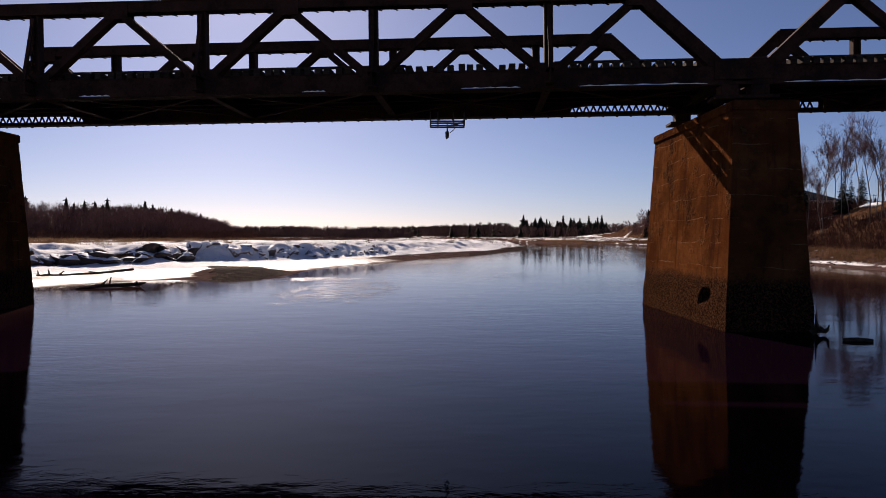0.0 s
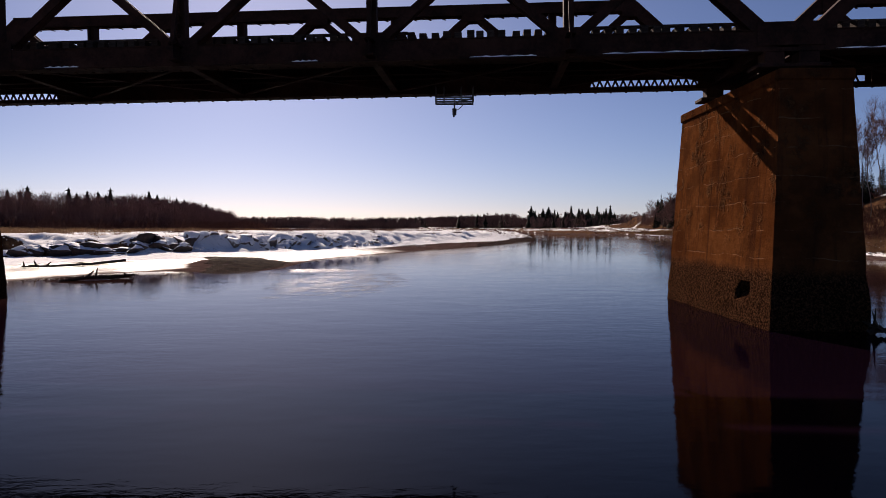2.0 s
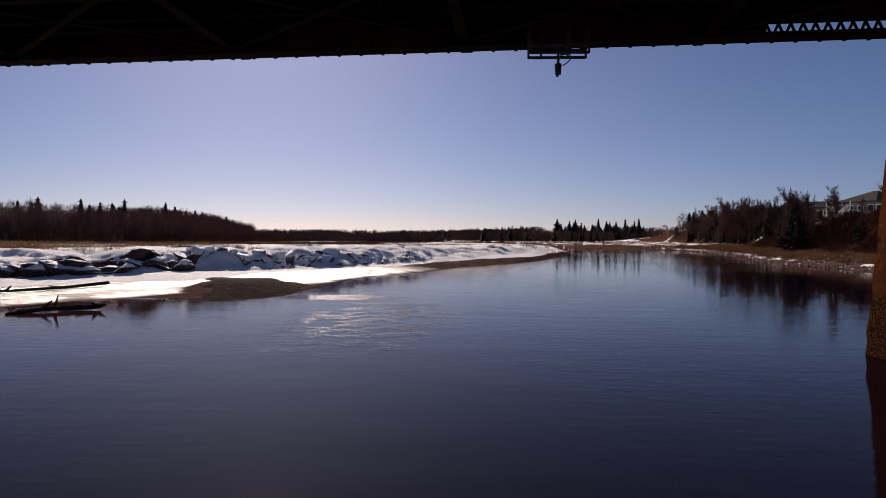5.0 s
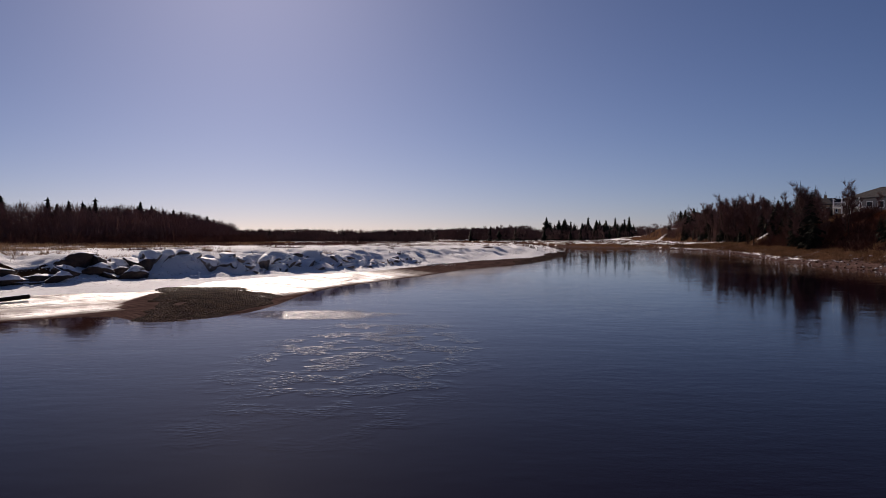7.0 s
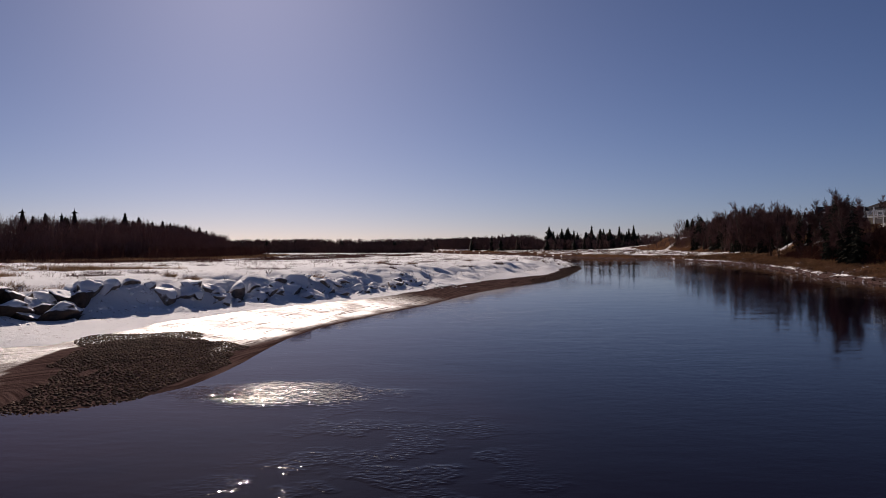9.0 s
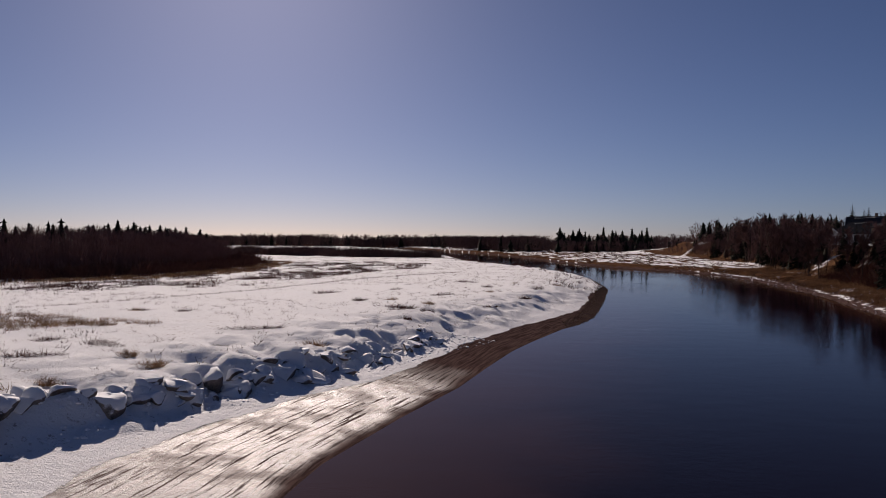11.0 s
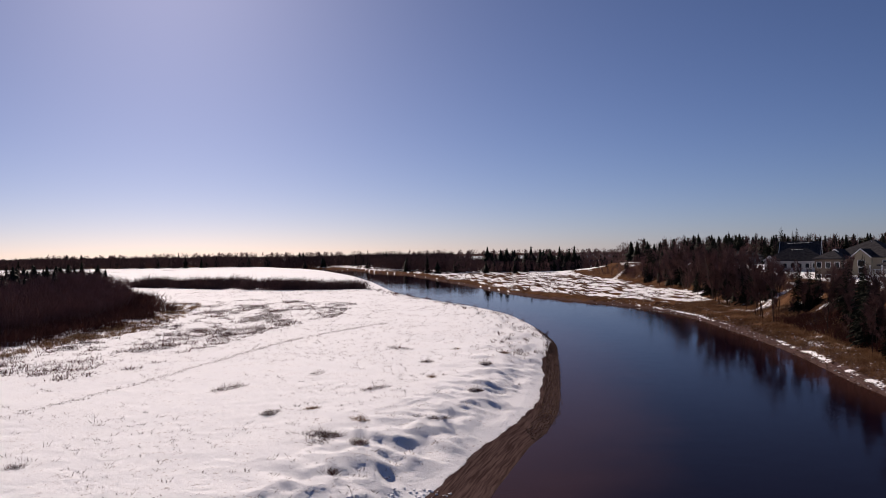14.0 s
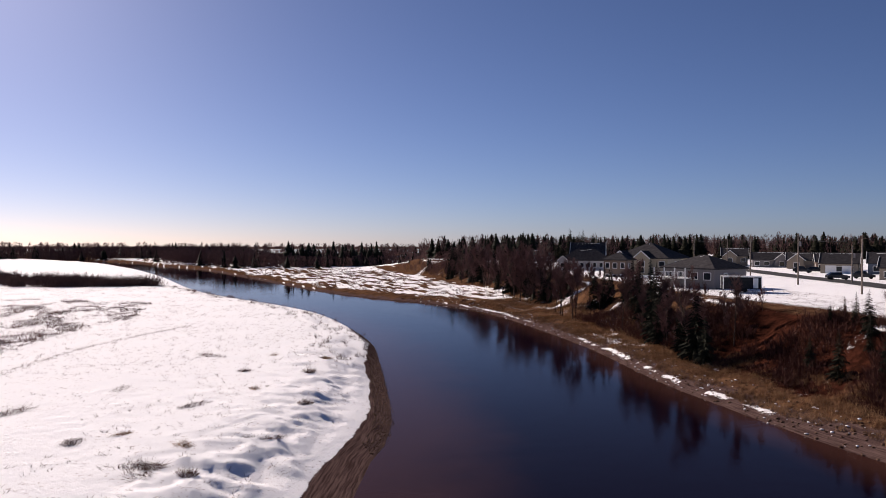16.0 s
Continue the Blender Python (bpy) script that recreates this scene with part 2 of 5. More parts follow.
# ---- mesh helpers ----
def part(name, bm, material, parent, label=""):
    me = bpy.data.meshes.new(name)
    bm.to_mesh(me)
    bm.free()
    me.materials.append(material)
    ob = new(name, me)
    ob.parent = parent
    if label:
        tagged(ob, label)
    return ob


def empty(name, label, category, group="", kind=""):
    return tagged(new(name), label, category, group, kind)


def box(bm, a, b, bev=0.0):
    """An upright box from corner a to corner b."""
    r = bmesh.ops.create_cube(bm, size=1.0)
    c = [(a[i] + b[i]) / 2 for i in range(3)]
    s = [abs(b[i] - a[i]) for i in range(3)]
    bmesh.ops.transform(bm, matrix=Matrix.Translation(c) @ Matrix.Diagonal((*s, 1)), verts=r["verts"])
    if bev:
        ed = list({e for v in r["verts"] for e in v.link_edges})
        bmesh.ops.bevel(bm, geom=ed, offset=bev, segments=1, affect="EDGES")
    return bm


def beam(bm, p, q, w, h, up=(0, 0, 1)):
    """A straight bar from p to q, w across and h along up."""
    p, q = Vector(p), Vector(q)
    d = (q - p)
    L = d.length
    d.normalize()
    side = d.cross(Vector(up))
    if side.length < 1e-4:
        side = Vector((1, 0, 0))
    side.normalize()
    u = side.cross(d)
    m = Matrix((side, d, u)).transposed().to_4x4()
    r = bmesh.ops.create_cube(bm, size=1.0)
    bmesh.ops.transform(bm, matrix=Matrix.Translation((p + q) / 2) @ m @ Matrix.Diagonal((w, L, h, 1)), verts=r["verts"])
    return bm


def channel(bm, p, q, w, h, up=(0, 0, 1), t=0.04):
    """An I-shaped bar from p to q: two flanges h apart, w across, and a web."""
    p, q = Vector(p), Vector(q)
    d = (q - p).normalized()
    side = d.cross(Vector(up)).normalized()
    u = side.cross(d)
    beam(bm, p + u * (h / 2 - t / 2), q + u * (h / 2 - t / 2), w, t, up)
    beam(bm, p - u * (h / 2 - t / 2), q - u * (h / 2 - t / 2), w, t, up)
    beam(bm, p, q, t * 1.2, h - 2 * t, up)
    return bm


def B():
    return bmesh.new()


def raw(name, verts, faces, material, parent=None, smooth=False):
    me = bpy.data.meshes.new(name)
    me.from_pydata([tuple(v) for v in verts], [], [tuple(f) for f in faces])
    me.materials.append(material)
    if smooth:
        me.polygons.foreach_set("use_smooth", [True] * len(me.polygons))
    ob = new(name, me)
    ob.parent = parent
    return ob


# ---- terrain ----
def smooth_line(pts, step=5.0):
    p = np.array(pts, float)
    p = np.vstack([2 * p[0] - p[1], p, 2 * p[-1] - p[-2]])
    out = []
    for i in range(1, len(p) - 2):
        n = max(1, int(np.linalg.norm(p[i + 1] - p[i]) / step))
        s = np.linspace(0, 1, n, endpoint=False)[:, None]
        a, b, c, d = p[i - 1], p[i], p[i + 1], p[i + 2]
        out.append(0.5 * (2 * b + (c - a) * s + (2 * a - 5 * b + 4 * c - d) * s ** 2 + (3 * b - a - 3 * c + d) * s ** 3))
    return np.vstack(out + [p[-2:-1]])


SHORE_L = smooth_line([(-40, -400), (-30, -60), (-25, 0), (-25, 22), (-24, 40), (-21.5, 47.5), (-18.3, 51.2), (-16.4, 52.0), (-14.6, 50.0), (-12.9, 52.5), (-12.5, 58.3), (-10.9, 68.3), (-8.6, 75.5), (-6.0, 82.5), (-2.1, 96.3),
                       (3.6, 110.5), (8.2, 121), (16.4, 156), (19.6, 174), (20.8, 205), (16.9, 233), (-1.3, 301), (-14.9, 420), (-36.5, 546), (-75, 680), (-190, 860), (-500, 1000)])
BANK_L = smooth_line([(-500, 20), (-110, 36), (-60, 44), (-42, 51), (-31, 56), (-25.8, 60.2), (-22.6, 68.3), (-20.0, 72.3), (-17.6, 77.1), (-14.5, 81.7), (-10.6, 90.0), (-4.6, 101.5), (1.5, 113.5),
                      (6, 125), (11.4, 142), (15, 160), (17.6, 175), (18, 204), (13.6, 233), (-5, 302), (-19, 420), (-41, 546), (-80, 680), (-195, 860), (-500, 995)])
SHORE_R = smooth_line([(48, -400), (40, -60), (38, 0), (37.6, 50), (37.6, 85), (38.4, 105), (40, 118), (42, 130), (48.4, 155), (52, 176), (56, 205), (56.2, 222), (52.6, 240),
                       (44, 262.5), (34, 300), (24, 376), (5.4, 505), (-17, 576), (-55, 700), (-170, 880), (-480, 1040)])
HILL_R = smooth_line([(80, -400), (58, -60), (53, 0), (51, 50), (51.5, 100), (53.5, 118), (56, 131), (61.5, 155), (66, 176), (73, 206), (79, 232), (86, 260), (91, 300), (92, 350), (93, 400), (92, 432), (99, 452), (125, 468), (300, 540), (900, 800)])


def poly(line, side):
    far = [(side * 4000, line[-1][1] + 100), (side * 4000, line[0][1] - 100)]
    return np.vstack([line, far])


def inside(P, pg):
    r = np.zeros(len(P), bool)
    x, y = P[:, 0], P[:, 1]
    for (x0, y0), (x1, y1) in zip(pg, np.roll(pg, -1, 0)):
        if y0 == y1:
            continue
        c = ((y0 > y) != (y1 > y)) & (x < (x1 - x0) * (y - y0) / (y1 - y0) + x0)
        r ^= c
    return r


def sdist(P, line, side):
    """Signed distance to the line, positive on the land side."""
    best = np.full(len(P), 1e9)
    a, b = line[:-1], line[1:]
    for p, q in zip(a, b):
        d = q - p
        s = np.clip(((P - p) @ d) / (d @ d), 0, 1)
        best = np.minimum(best, np.hypot(P[:, 0] - p[0] - s * d[0], P[:, 1] - p[1] - s * d[1]))
    return np.where(inside(P, poly(line, side)), best, -best)


GRID = np.random.RandomState(7).rand(10, 256, 256)


def vnoise(P, scale, k=0):
    """Smooth value noise in 0..1."""
    q = P / scale + 1000
    i = np.floor(q).astype(int)
    f = q - i
    f = f * f * (3 - 2 * f)
    g = GRID[k % 10]
    i0, i1 = i % 256, (i + 1) % 256
    a, b = g[i0[:, 0], i0[:, 1]], g[i1[:, 0], i0[:, 1]]
    c, d = g[i0[:, 0], i1[:, 1]], g[i1[:, 0], i1[:, 1]]
    return (a * (1 - f[:, 0]) + b * f[:, 0]) * (1 - f[:, 1]) + (c * (1 - f[:, 0]) + d * f[:, 0]) * f[:, 1]


def fbm(P, scale, k=0, n=4):
    return sum(vnoise(P, scale / 2 ** j, k + j) / 2 ** j for j in range(n)) / sum(1 / 2 ** j for j in range(n))


def sstep(a, b, x):
    s = np.clip((x - a) / (b - a), 0, 1)
    return s * s * (3 - 2 * s)


def terrain(P):
    """Height, snow mask, mud mask and distance from the shore at each of the points P (n x 2)."""
    y = P[:, 1]
    wob = (fbm(P, 6, 3) - 0.5)
    dl, dr = sdist(P, SHORE_L, -1), sdist(P, SHORE_R, 1)
    bl = sdist(P, BANK_L, -1) + (fbm(P, 4, 5, 3) - 0.5) * 2.6
    hr = sdist(P, HILL_R, 1) + (fbm(P, 10, 6, 3) - 0.5) * 4.5
    # snowy flat with its broken bank
    mudw = np.interp(y, [30, 66, 75, 82, 92, 112, 150, 168, 400], [6.6, 6.6, 5.8, 4.4, 3.7, 2.3, 1.7, 0.8, 1.0])
    zl = np.interp(dl / mudw, [-3, 0, 1, 1.6, 3, 30], [-1.4, 0, 0.46, 0.75, 0.95, 1.05])
    wide = np.interp(y, [84, 104], [0.7, 2.6])
    bl = bl - np.interp(y, [88, 106], [0, 2.2])
    step = sstep(-wide, wide, bl)
    fade = np.interp(y, [105, 130, 165], [1, 0.8, 0.6])
    rough = sstep(-2.2, -0.4, bl) * (1 - sstep(1.5, 9, bl))
    zl = zl + fade * (1.0 * step + 0.35 * sstep(0.5, 8, bl)) + np.interp(y, [94, 112], [1.4, 0.85]) * (fbm(P, 2.2, 1, 4) - 0.5) * rough
    zl = zl + np.interp(y, [92, 104], [0.5, 0.42]) * (fbm(P, 0.95, 8, 2) - 0.5) * rough
    zl = zl + (fbm(P, 9, 2, 4) - 0.5) * 0.16 * sstep(1, 6, dl) + (fbm(P, 1.2, 6, 3) - 0.5) * 0.12 * sstep(1, 5, bl) + (fbm(P, 4.5, 7, 2) - 0.5) * 0.09 * sstep(1, 5, bl)
    bar = np.exp(-(((P[:, 0] + 15.2) / 3.2) ** 2 + ((y - 55.5) / 6.5) ** 2) * 1.2)
    zl = zl + 0.30 * bar
    # far bank: low shelf, then the hill
    zr = np.interp(dr, [-5, 0, 1.5, 5, 11, 60], [-1.4, 0, 0.45, 1.1, 1.4, 1.9])
    rise = np.interp(y, [-100, 250, 330, 420, 470, 700], [5.9, 5.9, 6.4, 5.8, 6.6, 4.0])
    zr = zr + rise * sstep(np.interp(y, [395, 440], [-6, -24]), np.interp(y, [395, 440], [6, 46]), hr) + np.clip(hr - 25, 0, 400) * 0.006
    zr = zr + (fbm(P, 6, 4, 4) - 0.5) * 0.9 * sstep(0.5, 4, dr) * (1 - 0.85 * sstep(5, 10, hr))
    z = np.where(dl > -8, zl, -1.4)
    z = np.where(dr > -5, np.maximum(zr, -1.4), z)
    z = np.where((dl > -8) & (dr > -5), np.maximum(zl, zr), z)
    # masks
    left, right = dl > -4, dr > -4
    sn_l = sstep(mudw - 0.4, mudw + 0.4, dl + wob * 1.4)
    spots = fbm(P, 14, 7, 3)
    streak = fbm(np.column_stack([dr * 2.2, y * 0.35]), 9, 1, 3)
    sn_l = sn_l * (1 - 0.5 * sstep(0.56, 0.68, spots) * sstep(45, 90, bl))
    sn_l = np.where((bl > -1.2) & (y < 66), sn_l * (1 - 0.75 * (1 - sstep(0.5, 1.1, np.abs(bl + 0.2))) * sstep(0.45, 0.6, vnoise(P, 2.5, 9))), sn_l)
    shelf = sstep(3, 8, dr) * sstep(195, 235, y) * (1 - sstep(-8, -4, hr))
    far_hill = sstep(405, 432, y) * (1 - sstep(500, 530, y)) * sstep(-32, -24, hr) * (1 - sstep(40, 55, hr))
    sn_r = 0.17 + 0.34 * shelf + 0.42 * far_hill + 0.62 * sstep(5, 15, hr) + 0.45 * np.exp(-((hr - 4.4) / 0.9) ** 2) * sstep(0.42, 0.55, fbm(P, 6, 3, 3)) + (spots - 0.5) * 0.5 + ((streak - 0.5) * 0.8 + (fbm(np.column_stack([dr * 2.6, y * 0.55]), 3.0, 9, 4) - 0.5) * (0.3 + 1.3 * shelf)) * (1 - sstep(5, 9, hr))
    sn_r = sn_r * sstep(1.2, 3.2, dr) + 0.80 * np.exp(-((dr - 1.3 - 1.2 * wob) / 0.55) ** 2) * sstep(0.44, 0.56, fbm(P, 12, 2, 3)) * sstep(0.30, 0.52, fbm(P, 2.6, 4, 3))
    sn_r = sn_r - 0.14 * np.exp(-(hr / 5) ** 2) + 0.40 * sstep(0.53, 0.66, fbm(P, 5, 8, 3)) * np.exp(-((hr + 1) / 7) ** 4) * (1 - 0.7 * sstep(112, 118, y) * (1 - sstep(134, 140, y)))
    snow = np.where(left & (dl > dr), sn_l, np.where(right, sn_r, 0))
    mud = np.where(left & (dl > dr), (1 - sstep(mudw, mudw + 1, dl)) * np.interp(y + wob * 8, [78, 92], [1.0, 0.68]), np.where(right, 0.68 - 0.68 * sstep(0.5, 1.0, (dr + 3 * wob) / np.interp(y, [180, 215], [6.0, 2.6])), 1))
    mud = np.where(bar + 0.9 * wob > 0.50, np.minimum(mud, 0.62), mud)
    snow = np.where((y > 770) | (np.abs(P[:, 0]) > 620), 0.0, snow)
    return z, np.clip(snow, 0, 1), np.clip(mud, 0, 1), np.where(dl > dr, dl, dr)


def axis(fine_lo, fine_hi, fine, lo, hi, grow=1.12):
    a = list(np.arange(fine_lo, fine_hi, fine))
    s, v = fine, a[-1]
    while v < hi:
        s *= grow
        v += s
        a.append(v)
    s, v = fine, a[0]
    while v > lo:
        s *= grow
        v -= s
        a.insert(0, v)
    return np.array(a)


def build_ground():
    xs = np.concatenate([axis(-36, 22, 0.32, -2600, 21.8, 1.05), axis(22.6, 75, 0.8, 22.5, 2600, 1.05)])
    ys = axis(42, 130, 0.34, -500, 3400, 1.03)
    X, Y = np.meshgrid(xs, ys)
    P = np.stack([X.ravel(), Y.ravel()], 1)
    z, snow, mud, shore = terrain(P)
    hr = sdist(P, HILL_R, 1)
    scar = np.exp(-((hr + 0.5) / 6.5) ** 4) * np.clip(np.interp(P[:, 1] + 6 * (fbm(P, 8, 3, 2) - 0.5), [106, 114, 138, 148], [0.0, 1, 1, 0.3]), 0, 1)
    nx, ny = len(xs), len(ys)
    me = bpy.data.meshes.new("ground")
    me.vertices.add(nx * ny)
    me.vertices.foreach_set("co", np.column_stack([P, z]).ravel())
    i = np.arange(nx * ny).reshape(ny, nx)
    q = np.stack([i[:-1, :-1], i[:-1, 1:], i[1:, 1:], i[1:, :-1]], -1).reshape(-1, 4)
    me.loops.add(q.size)
    me.loops.foreach_set("vertex_index", q.ravel())
    me.polygons.add(len(q))
    me.polygons.foreach_set("loop_start", np.arange(len(q)) * 4)
    me.polygons.foreach_set("use_smooth", np.ones(len(q), bool))
    me.update()
    for name, v in (("snow", snow), ("mud", mud), ("shore", shore), ("scar", scar)):
        me.attributes.new(name, "FLOAT", "POINT").data.foreach_set("value", v.astype(np.float32))
    me.materials.append(M_GROUND)
    return tagged(new("ground", me), "snow-covered river flats with muddy banks and brown slopes", "ground", kind="structure")


ground = build_ground()


def build_water():
    """The river's level sheet, with its distance from the nearer shore for the silt in the shallows."""
    xs, ys = axis(-32, 62, 2.0, -1000, 700, 1.25), axis(0, 220, 3.0, -600, 1800, 1.2)
    X, Y = np.meshgrid(xs, ys)
    P = np.stack([X.ravel(), Y.ravel()], 1)
    i = np.arange(len(P)).reshape(len(ys), len(xs))
    q = np.stack([i[:-1, :-1], i[:-1, 1:], i[1:, 1:], i[1:, :-1]], -1).reshape(-1, 4)
    ob = raw("water", np.column_stack([P, np.zeros(len(P))]).tolist(), q.tolist(), M_WATER)
    deep = -np.maximum(sdist(P, SHORE_L, -1), sdist(P, SHORE_R, 1) * 2.0)
    ob.data.attributes.new("deep", "FLOAT", "POINT").data.foreach_set("value", deep.astype(np.float32))
    return ob


water = build_water()
tagged(water, "calm dark river reflecting sky and trees", "river", kind="structure")


def land(x, y):
    return float(terrain(np.array([[x, y]], float))[0][0])

# ---- bridge ----
PANEL, HALF = 5.96, 14.9
TR = 2.85                      # trusses stand this far either side of the centre line
Z_BOT, Z_CH, Z_TOP = 7.92, 8.52, 11.0
Z_SEAT = 7.40
BRIDGE = Matrix.Translation((-5.1, 28.55, 0)) @ pose(0, 0, 0, 0, -0.65, -3.0)


def build_span():
    span = empty("truss_bridge_span", "rusted steel pony truss bridge span with timber ties", "bridge span", "spans of the river bridge")
    bot = [HALF - PANEL * k for k in range(6)]
    top = [HALF - PANEL * (k + 0.5) for k in range(5)]
    zb, zc = (Z_BOT + Z_CH) / 2, Z_TOP
    for s in (-1, 1):
        y = s * TR
        # bottom chord: two webs and flanges; the outer ends are open lattice
        solid = (-HALF + 4.6, HALF - 4.6)
        for dy in (-0.22, 0.22):
            part("chord_angle", beam(B(), (-HALF - 0.5, y + dy, Z_CH - 0.1), (HALF + 0.5, y + dy, Z_CH - 0.1), 0.03, 0.2), M_STEEL, span)
            part("chord_web", beam(B(), (solid[0], y + dy * 1.1, zb), (solid[1], y + dy * 1.1, zb), 0.03, Z_CH - Z_BOT - 0.06), M_STEEL, span)
            part("chord_angle", beam(B(), (-HALF - 0.5, y + dy, Z_BOT + 0.05), (HALF + 0.5, y + dy, Z_BOT + 0.05), 0.03, 0.10), M_STEEL, span)
        part("chord_flange", beam(B(), (-HALF - 0.5, y, Z_BOT - 0.012), (HALF + 0.5, y, Z_BOT - 0.012), 0.60, 0.03), M_STEEL, span)
        part("chord_flange", beam(B(), (-HALF - 0.5, y, Z_CH), (HALF + 0.5, y, Z_CH), 0.56, 0.03), M_STEEL, span)
        for a in (-HALF - 0.3, solid[1]):
            lat = B()
            n = 16
            st = 4.7 / n
            for k in range(n):
                x0 = a + k * st
                beam(lat, (x0, y + 0.22, Z_BOT + 0.08), (x0 + st / 2, y + 0.22, Z_CH - 0.19), 0.02, 0.07)
                beam(lat, (x0 + st / 2, y + 0.22, Z_CH - 0.19), (x0 + st, y + 0.22, Z_BOT + 0.08), 0.02, 0.07)
            if s < 0:
                part("web_plate", beam(B(), (a, y - 0.22, zb - 0.05), (a + 4.7, y - 0.22, zb - 0.05), 0.02, Z_CH - Z_BOT - 0.2), M_STEEL, span)
            part("lattice_web", lat, M_STEEL, span, "zigzag lacing bars of riveted steel")
        # top chord
        tc = B()
        for dy in (-0.21, 0.21):
            beam(tc, (top[0] + 0.06, y + dy, zc), (top[-1] - 0.06, y + dy, zc), 0.05, 0.36)
        beam(tc, (top[0] + 0.10, y, zc + 0.19), (top[-1] - 0.10, y, zc + 0.19), 0.56, 0.03)
        for k in range(44):
            x = top[-1] + k * (top[0] - top[-1]) / 43
            beam(tc, (x - 0.2, y - 0.22, zc - 0.18), (x + 0.2, y + 0.22, zc - 0.22), 0.07, 0.015)
        part("top_chord", tc, M_STEEL, span)
        # inclined end posts
        for p, q in ((bot[0], top[0]), (bot[5], top[4])):
            e = B()
            up = (0, 1, 0)
            for dy in (-0.2, 0.2):
                beam(e, (p, y + dy, Z_CH - 0.3), (q, y + dy, zc), 0.42, 0.04, up)
            nrm = Vector((zc - Z_CH, 0, (p - q))).normalized() * (1 if p > q else -1)
            beam(e, Vector((p, y, Z_CH - 0.3)) + nrm * 0.2, Vector((q, y, zc)) + nrm * 0.2, 0.03, 0.46, up)
            part("end_post", e, M_STEEL, span)
        # diagonals and verticals
        for k in range(5):
            for j in (k, k + 1):
                if (k == 0 and j == 0) or (k == 4 and j == 5):
                    continue
                dg = B()
                for dy in (-0.16, 0.16):
                    beam(dg, (top[k], y + dy, zc - 0.1), (bot[j], y + dy, Z_CH - 0.2), 0.27, 0.05, (0, 1, 0))
                for i in range(7):
                    f = 0.15 + i * 0.11
                    c = Vector((top[k], y, zc - 0.1)).lerp(Vector((bot[j], y, Z_CH - 0.2)), f)
                    beam(dg, c - Vector((0, 0.17, 0.1)), c + Vector((0, 0.17, 0.1)), 0.05, 0.05)
                part("diagonal", dg, M_STEEL, span)
        for k in range(1, 5):
            vt = B()
            for dx in (-0.12, 0.12):
                beam(vt, (bot[k] + dx, y, Z_CH - 0.2), (bot[k] + dx, y, zc - 0.2), 0.06, 0.34, (0, 1, 0))
            beam(vt, (bot[k], y, Z_CH - 0.2), (bot[k], y, zc - 0.2), 0.2, 0.04, (0, 1, 0))
            vert = part("vertical", vt, M_STEEL, span)
            br = B()
            a, b = Vector((bot[k], y, zc - 0.3)), Vector((bot[k], y + s * 0.8, Z_CH - 0.05))
            beam(br, a + Vector((0, s * 0.2, 0)), b, 0.09, 0.12, (1, 0, 0))
            for i in range(5):
                f = 0.25 + i * 0.15
                c = a.lerp(b, f)
                beam(br, c, (bot[k], y + s * 0.17, c.z - 0.35), 0.05, 0.05, (1, 0, 0))
                beam(br, c, (bot[k], y + s * 0.17, c.z + 0.1), 0.05, 0.05, (1, 0, 0))
            part("outrigger_brace", br, M_STEEL, vert, "slanting laced outrigger brace")
        for k in range(6):
            gp = B()
            w = 0.58 if 0 < k < 5 else 0.5
            box(gp, (bot[k] - w, y - 0.272, Z_CH - 0.45), (bot[k] + w, y - 0.248, Z_CH + 0.24), 0.0)
            gus = part("gusset_plate", gp, M_STEEL, span)
            part("gusset_plate", box(B(), (bot[k] - w, y + 0.248, Z_CH - 0.45), (bot[k] + w, y + 0.272, Z_CH + 0.24)), M_STEEL, span)
            sn = B()
            box(sn, (bot[k] - 0.5 * w - 0.2, y - 0.24, Z_CH + 0.015), (bot[k] + 0.8 * w, y + 0.24, Z_CH + 0.10), 0.035)
            part("snow_patch", sn, M_SNOWBIT, gus, "small drift of settled snow")
        for k in range(5):
            for dy in (-0.25, 0.25):
                part("gusset_plate", box(B(), (top[k] - (0.12 if k == 4 else 0.42), y + dy - 0.012, zc - 0.4), (top[k] + (0.12 if k == 0 else 0.42), y + dy + 0.012, zc + 0.16)), M_STEEL, span)
        # snow on the outer flange
        for k in range(5):
            x0, x1 = bot[k + 1] + 0.75, bot[k] - 0.75
            f0, f1 = ((0.05, 1.0), (0.5, 0.95), (0.62, 0.8), (0.2, 0.45), (0.0, 0.9))[k]
            n = 12
            V, F = [], []
            for i in range(n + 1):
                xa = x0 + (x1 - x0) * (f0 + (f1 - f0) * i / n)
                hh = 0.012 + (0.03 + 0.025 * math.sin(i * 2.3 + k)) * (0 < i < n)
                V += [(xa, y + s * 0.20, Z_BOT + 0.016), (xa, y + s * 0.22, Z_BOT + 0.016 + hh), (xa, y + s * 0.295, Z_BOT + 0.016 + hh * 0.8), (xa, y + s * 0.30, Z_BOT + 0.016)]
            for i in range(n):
                F += [(4 * i + j, 4 * i + j + 1, 4 * i + j + 5, 4 * i + j + 4) for j in range(3)]
            tagged(raw("snow_strip", V, F, M_SNOWBIT, span), "thin line of snow on the flange")
    # floor: cross beams, stringers, bracing
    for k in range(6):
        fb = channel(B(), (bot[k], -TR - (0.8 if 0 < k < 5 else 0), Z_CH - 0.28), (bot[k], TR + (0.8 if 0 < k < 5 else 0), Z_CH - 0.28), 0.26, 0.5)
        part("floor_beam", fb, M_STEEL, span)
